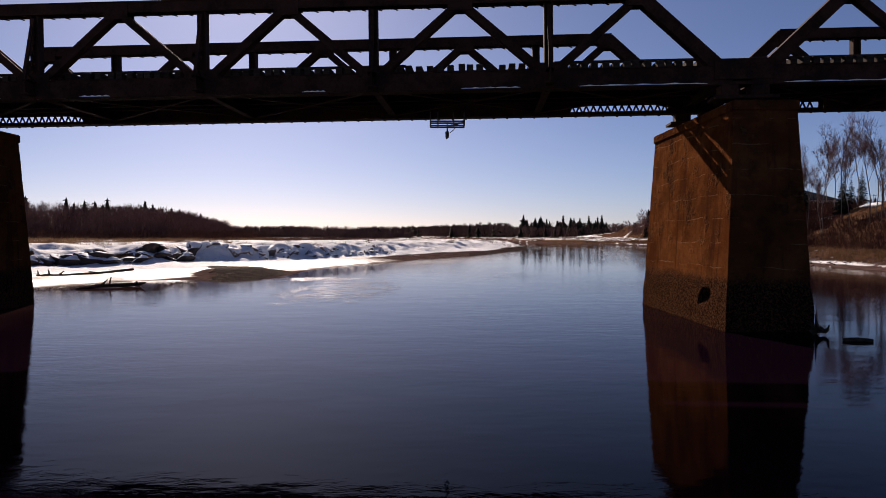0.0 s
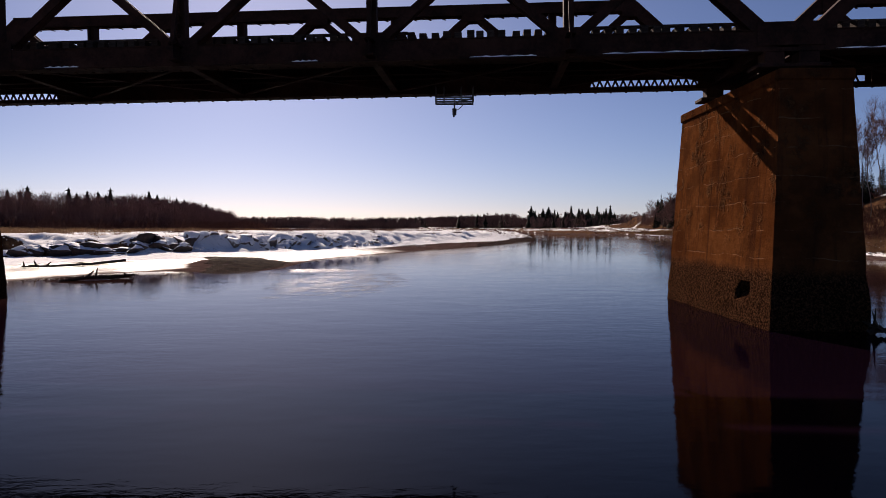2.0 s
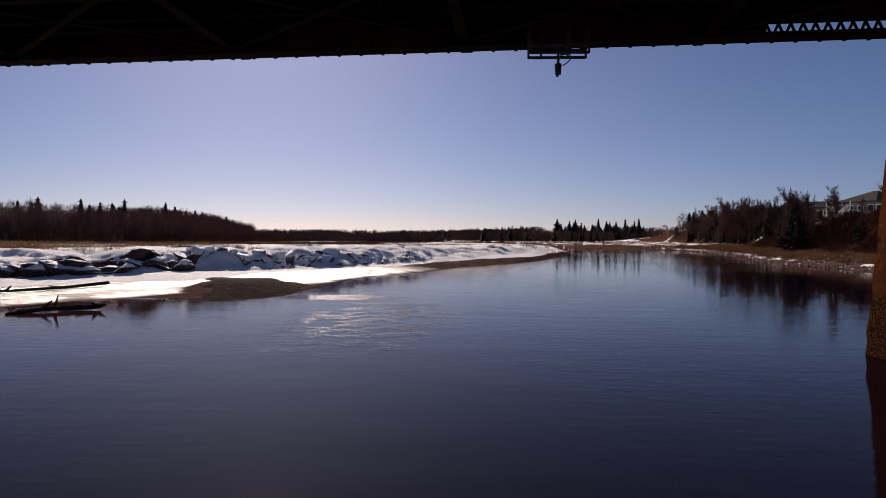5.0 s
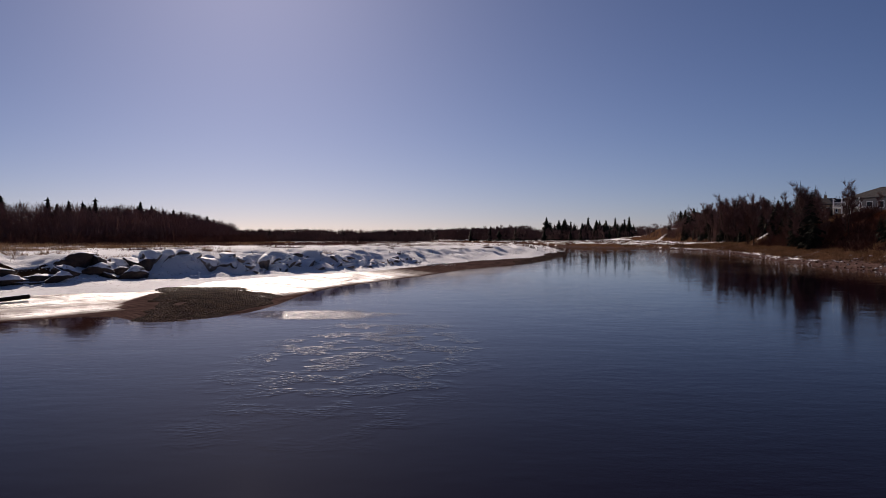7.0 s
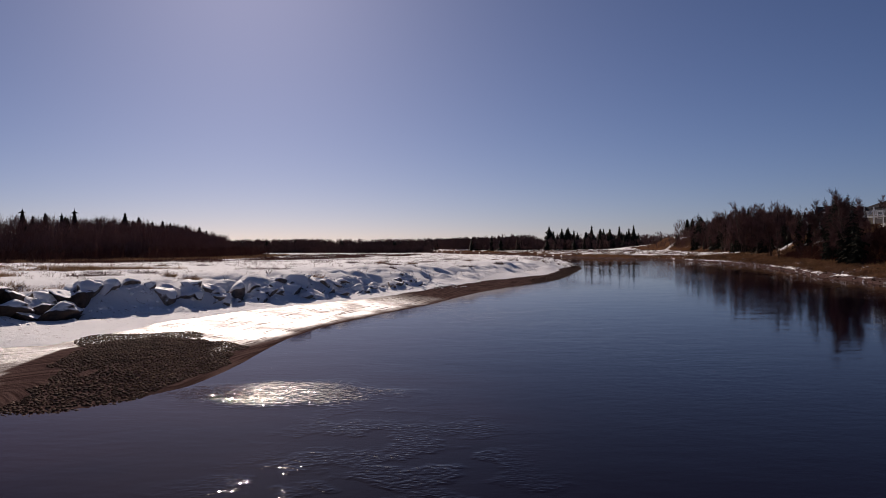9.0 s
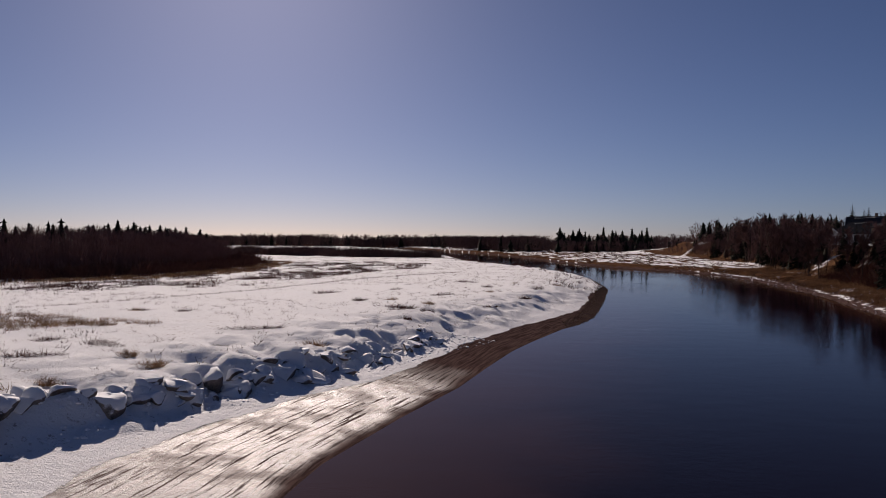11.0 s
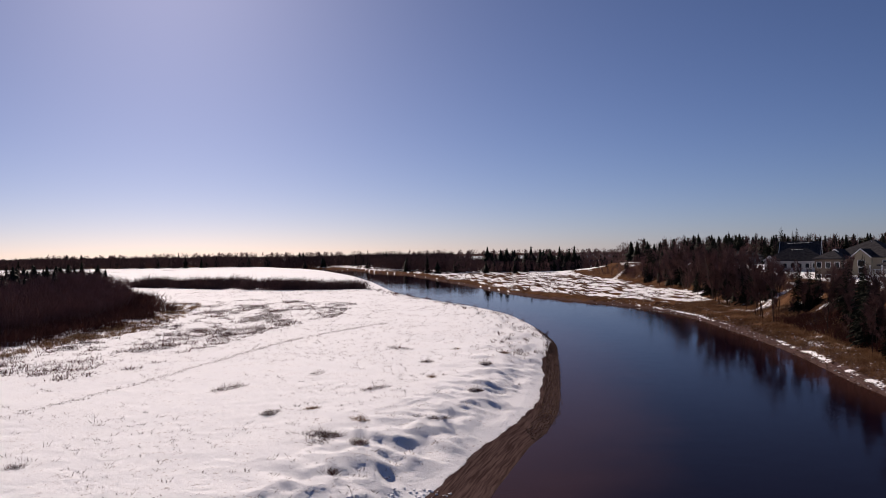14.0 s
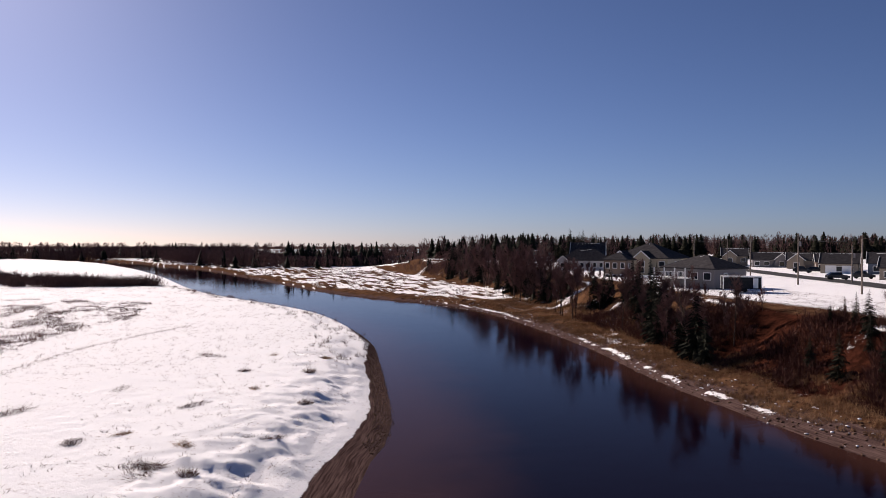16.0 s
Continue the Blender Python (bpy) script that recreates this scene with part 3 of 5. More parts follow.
    for y in (-1.6, -0.75, 0.75, 1.6):
        st = part("stringer", beam(B(), (-HALF - 0.4, y, 8.47), (HALF + 0.4, y, 8.47), 0.05, 0.35), M_STEEL, span)
        for dz in (-0.19, 0.19):
            part("stringer_flange", beam(B(), (-HALF - 0.4, y, 8.47 + dz), (HALF + 0.4, y, 8.47 + dz), 0.24, 0.04), M_STEEL, st)
    for k in range(5):
        for a, b in ((-1, 1), (1, -1)):
            part("lateral_brace", beam(B(), (bot[k], a * (TR - 0.2), Z_BOT + 0.12 + 0.03 * a), (bot[k + 1], b * (TR - 0.2), Z_BOT + 0.12 + 0.03 * a), 0.16, 0.05), M_STEEL, span)
    # rivet heads and hanger bolts under the chords
    hb = B()
    for s in (-1, 1):
        for i in range(52):
            x = -HALF + 0.3 + i * (2 * HALF - 0.6) / 51
            box(hb, (x - 0.04, s * TR - 0.3, Z_BOT - 0.055), (x + 0.04, s * TR - 0.22, Z_BOT - 0.01))
            box(hb, (x - 0.04, s * TR + 0.22, Z_BOT - 0.055), (x + 0.04, s * TR + 0.3, Z_BOT - 0.01))
    tagged(part("chord_bolts", hb, M_STEEL, span), kind="stuff")
    # timber ties and guard timbers
    rnd = random.Random(3)
    tie_me = None
    n = 84
    for i in range(n):
        x = -HALF - 0.2 + (i + 0.5) * (2 * HALF + 0.4) / n
        if tie_me is None:
            tb = box(B(), (-0.115, -2.3, 0), (0.115, 2.3, 0.25), 0.015)
            tie = part("tie", tb, M_TIMBER, span)
            tie_me = tie.data
        else:
            tie = new("tie", tie_me)
            tie.parent = span
        tie.matrix_basis = pose(x + rnd.uniform(-0.03, 0.03), rnd.uniform(-0.12, 0.12), 8.69 + rnd.uniform(-0.01, 0.015), 0, 0, rnd.uniform(-1.2, 1.2))
    for y in (-2.05, 2.05):
        for a, b in ((-HALF, 4.0), (9.2, HALF)):
            gt = box(B(), (a, y - 0.1, 8.955), (b, y + 0.1, 9.02), 0.01)
            part("guard_timber", gt, M_TIMBER, span)
    for y in (-0.72, 0.72):
        part("rail", channel(B(), (-HALF, y, 9.01), (HALF, y, 9.01), 0.09, 0.14, (0, 0, 1), 0.02), M_STEEL, span)
    for x in (bot[0], bot[5]):
        for s in (-1, 1):
            bs = box(B(), (x - 0.3, s * TR - 0.3, Z_SEAT + 0.10), (x + 0.3, s * TR + 0.3, Z_BOT - 0.02), 0.04)
            box(bs, (x - 0.55, s * TR - 0.45, Z_SEAT), (x + 0.55, s * TR + 0.45, Z_SEAT + 0.12), 0.02)
            part("bearing_shoe", bs, M_STEEL, span, "cast steel bearing shoe")
    return span


span = build_span()
span.matrix_basis = BRIDGE
SPAN = 2 * HALF + 1.0
copy_thing(span, BRIDGE @ Matrix.Translation((SPAN, 0, 0)))
copy_thing(span, BRIDGE @ Matrix.Translation((-SPAN, 0, 0)))


def build_pier():
    """A battered concrete pier with pour lines, a worn foot and a projecting cap; its base is at z = 0."""
    pier = empty("bridge_pier", "brown-stained concrete bridge pier with worn pitted foot", "bridge pier", "piers of the river bridge")
    nz, rows = 26, []
    rnd = np.random.RandomState(5)
    verts, faces = [], []
    nxs, nys = 8, 26
    for k in range(nz + 1):
        z = -1.3 + 8.4 * k / nz
        f = np.clip(z / 7.3, -0.2, 1)
        hx, hy = 1.42 - 0.42 * f, 4.86 - 0.45 * f
        ring = [(-hx + 2 * hx * i / nxs, -hy) for i in range(nxs)] + [(hx, -hy + 2 * hy * i / nys) for i in range(nys)]
        ring += [(hx - 2 * hx * i / nxs, hy) for i in range(nxs)] + [(-hx, hy - 2 * hy * i / nys) for i in range(nys)]
        ring = np.array(ring)
        n = fbm(ring * 1.0 + np.array([z * 1.7, z * 2.3]), 1.2, 2, 3) - 0.5
        foot = 0.16 if z < 1.7 else 0.02
        joint = 0.014 if k in (9, 13, 17, 21) else 0.0
        ring = ring * (1 - (n[:, None] * foot + joint) / 3.5)
        rows.append(len(verts))
        hole = (abs(z - 1.0) < 0.2) & (np.abs(ring[:, 1] + 2.9) < 0.42) & (ring[:, 0] < -1)      # a spalled hollow near the foot
        ring[:, 0] += 0.3 * hole
        verts += [(a, b, z) for a, b in ring]
    m = len(ring)
    for k in range(nz):
        for i in range(m):
            a, b = rows[k] + i, rows[k] + (i + 1) % m
            faces.append((a, b, b + m, a + m))
    faces.append(tuple(range(rows[-1], rows[-1] + m)))
    body = raw("body", verts, faces, M_CONC, pier)
    cap = box(B(), (-1.08, -4.48, 7.05), (1.08, 4.48, Z_SEAT), 0.05)
    part("cap", cap, M_CONC, pier, "projecting concrete cap with chipped edges")
    return pier


pier = build_pier()
pier.matrix_basis = pose(10.34, 28.2, 0)
copy_thing(pier, pose(-19.5, 27.9, 0, 0, 0, 180))
copy_thing(pier, pose(41.2, 27.2, 0, 0, 0, 180))
copy_thing(pier, pose(-49.4, 30.6, 0, 0, 0, 180))


def build_gauge():
    g = empty("water_level_gauge", "small dark metal sensor frame hung beneath the bridge", "river gauge")
    fr = B()
    for z in (7.45, 7.62):
        for y in (-0.25, 0.25):
            beam(fr, (-0.68, y, z), (0.68, y, z), 0.06, 0.06)
    for x in (-0.68, -0.38, 0.25, 0.68):
        for y in (-0.25, 0.25):
            beam(fr, (x, y, 7.43), (x, y, 8.0), 0.05, 0.05)
    beam(fr, (0.05, 0, 7.45), (0.68, 0, 7.62), 0.05, 0.05)
    part("frame", fr, M_INSTR, g)
    st = beam(B(), (0, 0, 7.64), (0, 0, 7.2), 0.06, 0.06)
    part("stem", st, M_INSTR, g)
    se = B()
    bmesh.ops.create_cone(se, cap_ends=True, segments=12, radius1=0.07, radius2=0.085, depth=0.24, matrix=Matrix.Translation((0, 0, 7.12)))
    bmesh.ops.create_cone(se, cap_ends=True, segments=8, radius1=0.035, radius2=0.04, depth=0.12, matrix=Matrix.Translation((-0.02, 0, 7.0)))
    part("sensor", se, M_INSTR, g)
    cb = B()
    pts = [Vector((0.16 + 0.14 * math.sin(k * 0.5), 0, 7.55 - 0.05 * k)) for k in range(8)]
    for a, b in zip(pts, pts[1:]):
        beam(cb, a, b, 0.025, 0.025)
    part("cable", cb, M_INSTR, g)
    return g


gauge = build_gauge()
gauge.matrix_basis = pose(0.17, 30.0, 0)

# ---- vegetation ----
def tube(V, F, p, q, r0, r1, n=4):
    p, q = np.array(p, float), np.array(q, float)
    d = q - p
    d = d / (np.linalg.norm(d) + 1e-9)
    a = np.cross(d, (0.3, 0.9, 0.1))
    a /= np.linalg.norm(a) + 1e-9
    b = np.cross(d, a)
    k = len(V)
    for c, r in ((p, r0), (q, r1)):
        for i in range(n):
            t = 2 * math.pi * i / n
            V.append(tuple(c + r * (math.cos(t) * a + math.sin(t) * b)))
    for i in range(n):
        j = (i + 1) % n
        F.append((k + i, k + j, k + n + j, k + n + i))


def blade(V, F, rnd, p, d, L, w):
    """A thin tapering twig: one long triangle."""
    side = Vector((rnd.gauss(0, 1), rnd.gauss(0, 1), rnd.gauss(0, 0.4)))
    side = side.cross(d)
    side.normalize()
    k = len(V)
    q = p + d * L
    V += [tuple(p - side * w / 2), tuple(p + side * w / 2), tuple(q)]
    F.append((k, k + 1, k + 2))


def conifer_meshes(rnd, h, density=1.0, width=0.19, low=False):
    """Trunk and crown of a spruce of height h: whorls of drooping boughs, each a fan of twig blades."""
    TV, TF, V, F = [], [], [], []
    n = 5
    lean = rnd.uniform(-0.25, 0.25)
    for k in range(n):
        tube(TV, TF, (lean * (k / n) ** 2, 0, h * k / n - 0.2), (lean * ((k + 1) / n) ** 2, 0, h * (k + 1) / n - 0.2), 0.014 * h * (1 - k / n) + 0.012, 0.014 * h * (1 - (k + 1) / n) + 0.01, 5)
    z = h * rnd.uniform(0.05, 0.12)
    while z < h * 0.985:
        f = z / h
        R = h * width * (1 - f) ** 0.8 * rnd.uniform(0.7, 1.15) + 0.10
        nb = max(5, int((7 + 7 * (1 - f)) * density))
        a0 = rnd.uniform(0, 6.28)
        for i in range(nb):
            if rnd.random() < 0.10:
                continue
            a = a0 + 6.283 * i / nb + rnd.uniform(-0.35, 0.35)
            r = R * rnd.uniform(0.55, 1.2)
            dx, dy = math.cos(a), math.sin(a)
            droop = -rnd.uniform(0.18, 0.45) * r
            zj = min(z + h * rnd.uniform(-0.025, 0.025), h * 0.99)
            m = 2 if low else 4
            for j in range(m):
                s0, s1 = j / m, (j + 1) / m + 0.14
                w = r * (0.42 if low else 0.30) * (1 - 0.55 * s1) * rnd.uniform(0.8, 1.3)
                bx = lean * f * f
                c0 = (bx + dx * r * s0, dy * r * s0, zj + droop * s0 ** 1.3)
                c1 = (bx + dx * r * s1, dy * r * s1, zj + droop * s1 ** 1.3 + 0.05 * r)
                k = len(V)
                dz = 0.16 * r
                V += [c0, (c1[0] - dy * w, c1[1] + dx * w, c1[2] - dz * rnd.uniform(0.3, 1.6)), c1, (c1[0] + dy * w, c1[1] - dx * w, c1[2] - dz * rnd.uniform(0.3, 1.6))]
                F += [(k, k + 1, k + 2), (k, k + 2, k + 3)]
        z += h * (0.042 if low else 0.029) * rnd.uniform(0.7, 1.3)
    tube(V, F, (lean * 0.95, 0, h * 0.95), (lean, 0, h * 1.02), 0.05, 0.01, 3)
    return (TV, TF), (V, F)


def bare_meshes(rnd, h, spread=0.42, levels=3, thick=0.010, twigs=5, tw=0.035, clear=0.0):
    """Trunk with limbs, and the crown of bare twigs, of a leafless tree of height h."""
    TV, TF, V, F = [], [], [], []

    def grow(p, d, L, r, lev):
        n = 4 if lev == 0 else 2
        q = p
        for k in range(n):
            d2 = (d + Vector((rnd.gauss(0, 0.09), rnd.gauss(0, 0.09), rnd.gauss(0.04, 0.05)))).normalized()
            e = q + d2 * (L / n)
            r1 = r * (1 - 0.35 * (k + 1) / n)
            big = lev < 2
            tube(TV if big else V, TF if big else F, q, e, r * (1 - 0.35 * k / n), r1, 5 if lev == 0 else 3)
            q, d = e, d2
            if lev < levels and (k >= n * clear or lev > 0):
                for _ in range(2 if lev else 1 + (k > 1)):
                    a = rnd.uniform(0, 6.283)
                    side = Vector((math.cos(a), math.sin(a), 0))
                    nd_ = (d * rnd.uniform(0.6, 1.0) + side * rnd.uniform(0.5, 1.0) * spread * 1.9 + Vector((0, 0, 0.3))).normalized()
                    grow(q, nd_, L * rnd.uniform(0.34, 0.55) * (0.8 if lev == 0 else 1), r1 * 0.5, lev + 1)
            if lev >= levels - 1:
                for _ in range(twigs):
                    dd = (d + Vector((rnd.gauss(0, 0.55), rnd.gauss(0, 0.55), rnd.gauss(0.15, 0.4)))).normalized()
                    blade(V, F, rnd, q.lerp(p, rnd.random() * 0.6), dd, h * rnd.uniform(0.05, 0.12), tw * h / 10)
        if lev < levels:
            grow(q, d, L * 0.5, r * 0.6, lev + 1)

    grow(Vector((0, 0, -0.2)), Vector((0, 0, 1)), h * 0.60, h * thick, 0)
    return (TV, TF), (V, F)


def shrub_mesh(rnd, h, n=26, tw=0.03):
    V, F = [], []
    for _ in range(n):
        a = rnd.uniform(0, 6.283)
        t = rnd.uniform(0.1, 0.65)
        r = rnd.uniform(0, 0.35) * h
        p = Vector((r * math.cos(a), r * math.sin(a), -0.1))
        d = Vector((math.cos(a) * t, math.sin(a) * t, 1)).normalized()
        L = h * rnd.uniform(0.45, 1.05)
        blade(V, F, rnd, p, d, L, tw * 1.3)
        for _ in range(4):
            g = p + d * L * rnd.uniform(0.3, 0.8)
            blade(V, F, rnd, g, (d + Vector((rnd.gauss(0, 0.45), rnd.gauss(0, 0.45), 0.1))).normalized(), L * rnd.uniform(0.25, 0.5), tw)
    return V, F


def grass_mesh(rnd, h, n=40, w=0.012, r=0.3, lean=0.7):
    V, F = [], []
    for _ in range(n):
        a, b = rnd.uniform(0, 6.283), rnd.uniform(0, 6.283)
        rr = r * math.sqrt(rnd.random())
        p = Vector((rr * math.cos(a), rr * math.sin(a), -0.04))
        t = rnd.uniform(0.05, lean)
        blade(V, F, rnd, p, Vector((math.cos(b) * t, math.sin(b) * t, 1)).normalized(), h * rnd.uniform(0.4, 1.1), w)
    return V, F


def hill_d(P):
    return sdist(P, HILL_R, 1)


def shore_r(P):
    return sdist(P, SHORE_R, 1)


def bank_d(P):
    return sdist(P, BANK_L, -1)


def within(pg):
    pg = np.array(pg, float)
    return lambda P: inside(P, pg)


def scatter(n, region, seed, gap=1.5):
    """Up to n points of the box region[0]..region[1], spread over cells gap wide, where region[2] holds."""
    r = np.random.RandomState(seed)
    (x0, y0), (x1, y1), ok = region
    P = np.column_stack([r.uniform(x0, x1, n * 14), r.uniform(y0, y1, n * 14)])
    P = P[ok(P)]
    out, taken = [], set()
    for x, y in P:
        c = (int(x // gap), int(y // gap))
        if c in taken:
            continue
        taken.add(c)
        out.append((float(x), float(y)))
        if len(out) == n:
            break
    return out


def mottled(P, scale, k, thr, soft=0.35):
    """Where patchy growth stands: dense cores that thin out into single plants."""
    return fbm(P, scale, k, 3) + soft * (vnoise(P, 0.7, k + 3) - 0.5) > thr


def on_land(pts, sink=0.1):
    P = np.array(pts, float)
    return [(x, y, float(z) - sink) for (x, y), z in zip(pts, terrain(P)[0])]


def spread(name, label, category, kinds, mats, pts, seed, hs, base, tall=None, weights=None):
    """One object of kind stuff: copies of the meshes in kinds set at pts, each of a height in hs (base: the height of the meshes)."""
    r = random.Random(seed)
    VV, FF, MM, off = [], [], [], 0
    kinds = [(np.array(v, float), [np.array([f for f in fs if len(f) == k]) for k in (3, 4)], m) for v, fs, m in kinds]
    T, Q, MT, MQ = [], [], [], []
    for x, y, z in pts:
        v, (t3, t4), m = r.choices(kinds, weights)[0]
        h = r.uniform(*hs) * (tall(x, y) if tall else 1)
        s = h / base
        an = r.uniform(0, 6.283)
        ca, sa = math.cos(an) * s, math.sin(an) * s
        VV.append(np.column_stack([v[:, 0] * ca - v[:, 1] * sa + x, v[:, 0] * sa + v[:, 1] * ca + y, v[:, 2] * s + z]))
        if len(t3):
            T.append(t3 + off)
            MT.append(np.full(len(t3), m))
        if len(t4):
            Q.append(t4 + off)
            MQ.append(np.full(len(t4), m))
        off += len(v)
    V = np.vstack(VV)
    T = np.vstack(T) if T else np.zeros((0, 3), int)
    Q = np.vstack(Q) if Q else np.zeros((0, 4), int)
    me = bpy.data.meshes.new(name)
    me.vertices.add(len(V))
    me.vertices.foreach_set("co", V.ravel())
    loops = np.concatenate([T.ravel(), Q.ravel()]).astype(np.int32)
    me.loops.add(len(loops))
    me.loops.foreach_set("vertex_index", loops)
    me.polygons.add(len(T) + len(Q))
    me.polygons.foreach_set("loop_start", np.concatenate([np.arange(len(T)) * 3, len(T) * 3 + np.arange(len(Q)) * 4]).astype(np.int32))
    me.polygons.foreach_set("material_index", np.concatenate((MT or [np.zeros(0)]) + (MQ or [np.zeros(0)])).astype(np.int32))
    me.update()
    for m in mats:
        me.materials.append(m)
    return tagged(new(name, me), label, category, kind="stuff")


def joined(pair):
    (a, fa), (b, fb) = pair
    return a + b, fa + [tuple(i + len(a) for i in q) for q in fb]


rt = random.Random(11)
SPRUCE = [conifer_meshes(rt, 10.0, d, w) for d, w in ((1.0, 0.19), (1.2, 0.16), (0.95, 0.21), (1.1, 0.14), (0.9, 0.18))]
BARE = [bare_meshes(rt, 10.0, s, 3, th, 9, 0.026, c) for s, th, c in ((0.42, 0.010, 0.3), (0.34, 0.009, 0.5), (0.5, 0.010, 0.2), (0.38, 0.011, 0.4))]
TALLBARE = [bare_meshes(rt, 10.0, 0.30, 3, 0.0060, 5, 0.012, 0.3) for _ in range(2)]
def far_spruce(rnd, h, width):
    """A spruce for the distance: a trunk and ragged rings of wide boughs."""
    V, F = [], []
    tube(V, F, (0, 0, -0.2), (0, 0, h), 0.12, 0.02, 3)
    for a, b in ((0.05, 0.34), (0.30, 0.64), (0.58, 0.97)):
        tube(V, F, (0, 0, h * a), (0, 0, h * b), h * width * (1 - a) ** 0.7 * 0.62, h * width * (1 - b) ** 0.7 * 0.38 + 0.02, 6)
    z = h * 0.06
    while z < h * 0.97:
        R = h * width * (1 - z / h) ** 0.62 * rnd.uniform(0.7, 1.2) + 0.10
        n = 6 if z < h * 0.6 else 4
        a0 = rnd.uniform(0, 6.28)
        for i in range(n):
            a = a0 + 6.283 * i / n + rnd.uniform(-0.3, 0.3)
            r = R * rnd.uniform(0.65, 1.2)
            k = len(V)
            w = 0.55 * r
            dx, dy = math.cos(a), math.sin(a)
            zt = z - 0.34 * r
            V += [(0, 0, z + 0.22 * r), (dx * r * 0.7 - dy * w, dy * r * 0.7 + dx * w, zt - 0.1 * r), (dx * r, dy * r, zt + 0.06 * r), (dx * r * 0.7 + dy * w, dy * r * 0.7 - dx * w, zt - 0.12 * r)]
            F += [(k, k + 1, k + 2), (k, k + 2, k + 3)]
        z += h * 0.062 * rnd.uniform(0.7, 1.3)
    return V, F


def far_bare(rnd, h, n=20, fat=1.0, fine=6):
    """A leafless tree for the distance: trunk, limbs and sprays of twigs."""
    V, F = [], []
    tube(V, F, (0, 0, -0.2), (rnd.uniform(-0.4, 0.4), rnd.uniform(-0.4, 0.4), h * 0.8), 0.11, 0.03, 3)
    wide = rnd.uniform(0.17, 0.25)
    for _ in range(n * fine):
        a = rnd.uniform(0, 6.283)
        f = rnd.uniform(-1, 1)
        r = h * wide * math.sqrt(1 - f * f) * math.sqrt(rnd.random())
        p = Vector((r * math.cos(a), r * math.sin(a), h * (0.56 + 0.40 * f) - 0.4))
        d = Vector((math.cos(a) * rnd.uniform(0.0, 0.5), math.sin(a) * rnd.uniform(0.0, 0.5), rnd.uniform(0.4, 1.0))).normalized()
        blade(V, F, rnd, p, d, rnd.uniform(0.6, 1.5), rnd.uniform(0.05, 0.13) * fat)
    return V, F


LOW_S = [far_spruce(rt, 10.0, w) for w in (0.30, 0.25, 0.34)]
MID_B = [far_bare(rt, 10.0, n, 2.6, 9) for n in (10, 12, 9)]
DIM_B = [far_bare(rt, 10.0, n, 7.5) for n in (8, 10, 9, 7)]
LOW_B = [far_bare(rt, 10.0, n, 0.85, 11) for n in (20, 24, 18, 22)]
SHRUBS = [shrub_mesh(rt, 2.0, n, 0.06) for n in (9, 11, 13)]
SAPLINGS = [shrub_mesh(rt, 2.0, n, 0.045) for n in (8, 10, 12)]


def planter(kind, i):
    first = []

    def place(x, y, z, h, rz):
        m = pose(x, y, z, 0, 0, rz) @ Matrix.Scale(h / 10.0, 4)
        if first:
            o = copy_thing(first[0], pose(0, 0, 0))
        else:
            if kind == "spruce":
                o = empty("spruce_tree", "dark green spruce with drooping boughs on the bank", "conifer tree", "conifers on the wooded bank")
                parts = SPRUCE[i]
            else:
                o = empty("bare_tree", "leafless grey-brown deciduous tree on the bank", "bare tree", "leafless trees on the wooded bank")
                parts = (BARE + TALLBARE)[i]
            raw("trunk", *parts[0], M_BIRCH if kind == "bare" and i in (4, 5) else M_BARK, o)
            raw("crown", *parts[1], M_NEEDLE if kind == "spruce" else M_TWIG, o)
            first.append(o)
        o.matrix_basis = m
        return o
    return place


PS = [planter("spruce", i) for i in range(5)]
PB = [planter("bare", i) for i in range(6)]

# wooded slope below the houses
top_cap = lambda y: float(np.interp(y, [110, 200, 235, 300], [13.2, 13.8, 16.5, 17.0])) + rt.uniform(-0.6, 0.8)
slope = lambda lo, hi, y0, y1: (lambda P: (hill_d(P) > lo) & (hill_d(P) < hi) & (P[:, 1] > y0) & (P[:, 1] < y1))
for k, (x, y, z) in enumerate(on_land(scatter(190, ((45, 128), (100, 300), lambda P: slope(-7, 5, 133, 300)(P) & (fbm(P, 10, 4, 2) > 0.40)), 21, 1.5))):
    PB[k % 4](x, y, z, (top_cap(y) - z) * (0.30 + 0.55 * rt.random() ** 1.9), rt.uniform(0, 360))
for k, (x, y, z) in enumerate(on_land(scatter(58, ((45, 132), (110, 330), lambda P: slope(-5, 5, 137, 330)(P) & (fbm(P, 7, 8, 2) > 0.45)), 22, 1.8))):
    PS[k % 5](x, y, z, (top_cap(y) - z) * (0.36 + 0.64 * rt.random() ** 1.6), rt.uniform(0, 360))
# clump by the bridge end of the bank: tall leafless trees and spruces
for k, (x, y, z) in enumerate(on_land(scatter(34, ((46, 62), (72, 112), slope(-4, 9, 60, 112)), 23, 1.9))):
    PB[4 + k % 2](x, y, z, rt.uniform(8.5, 13.0), rt.uniform(0, 360))
LONE = [(56.0, 149.3, 12.8), (71.0, 184.0, 10.6), (50.5, 134.0, 10.2), (57.2, 120.3, 9.0), (58.0, 117.7, 10.5), (55.6, 114.2, 11.1), (60.8, 121.6, 8.2), (63.6, 168.4, 9.6), (51.2, 137.5, 9.2), (57.5, 152.0, 11.2),
        (54.0, 146.0, 9.8), (68.5, 181.0, 11.0), (49.5, 131.0, 7.0), (53.2, 112.0, 9.2), (51.0, 108.0, 9.6), (49.8, 112.5, 7.4), (56.0, 104.0, 11.5), (53.5, 99.0, 11.0), (60.5, 107.0, 13.0), (62.5, 113.5, 12.0), (52.0, 118.0, 6.4), (59.5, 158.0, 10.4), (62.0, 162.5, 10.8)]
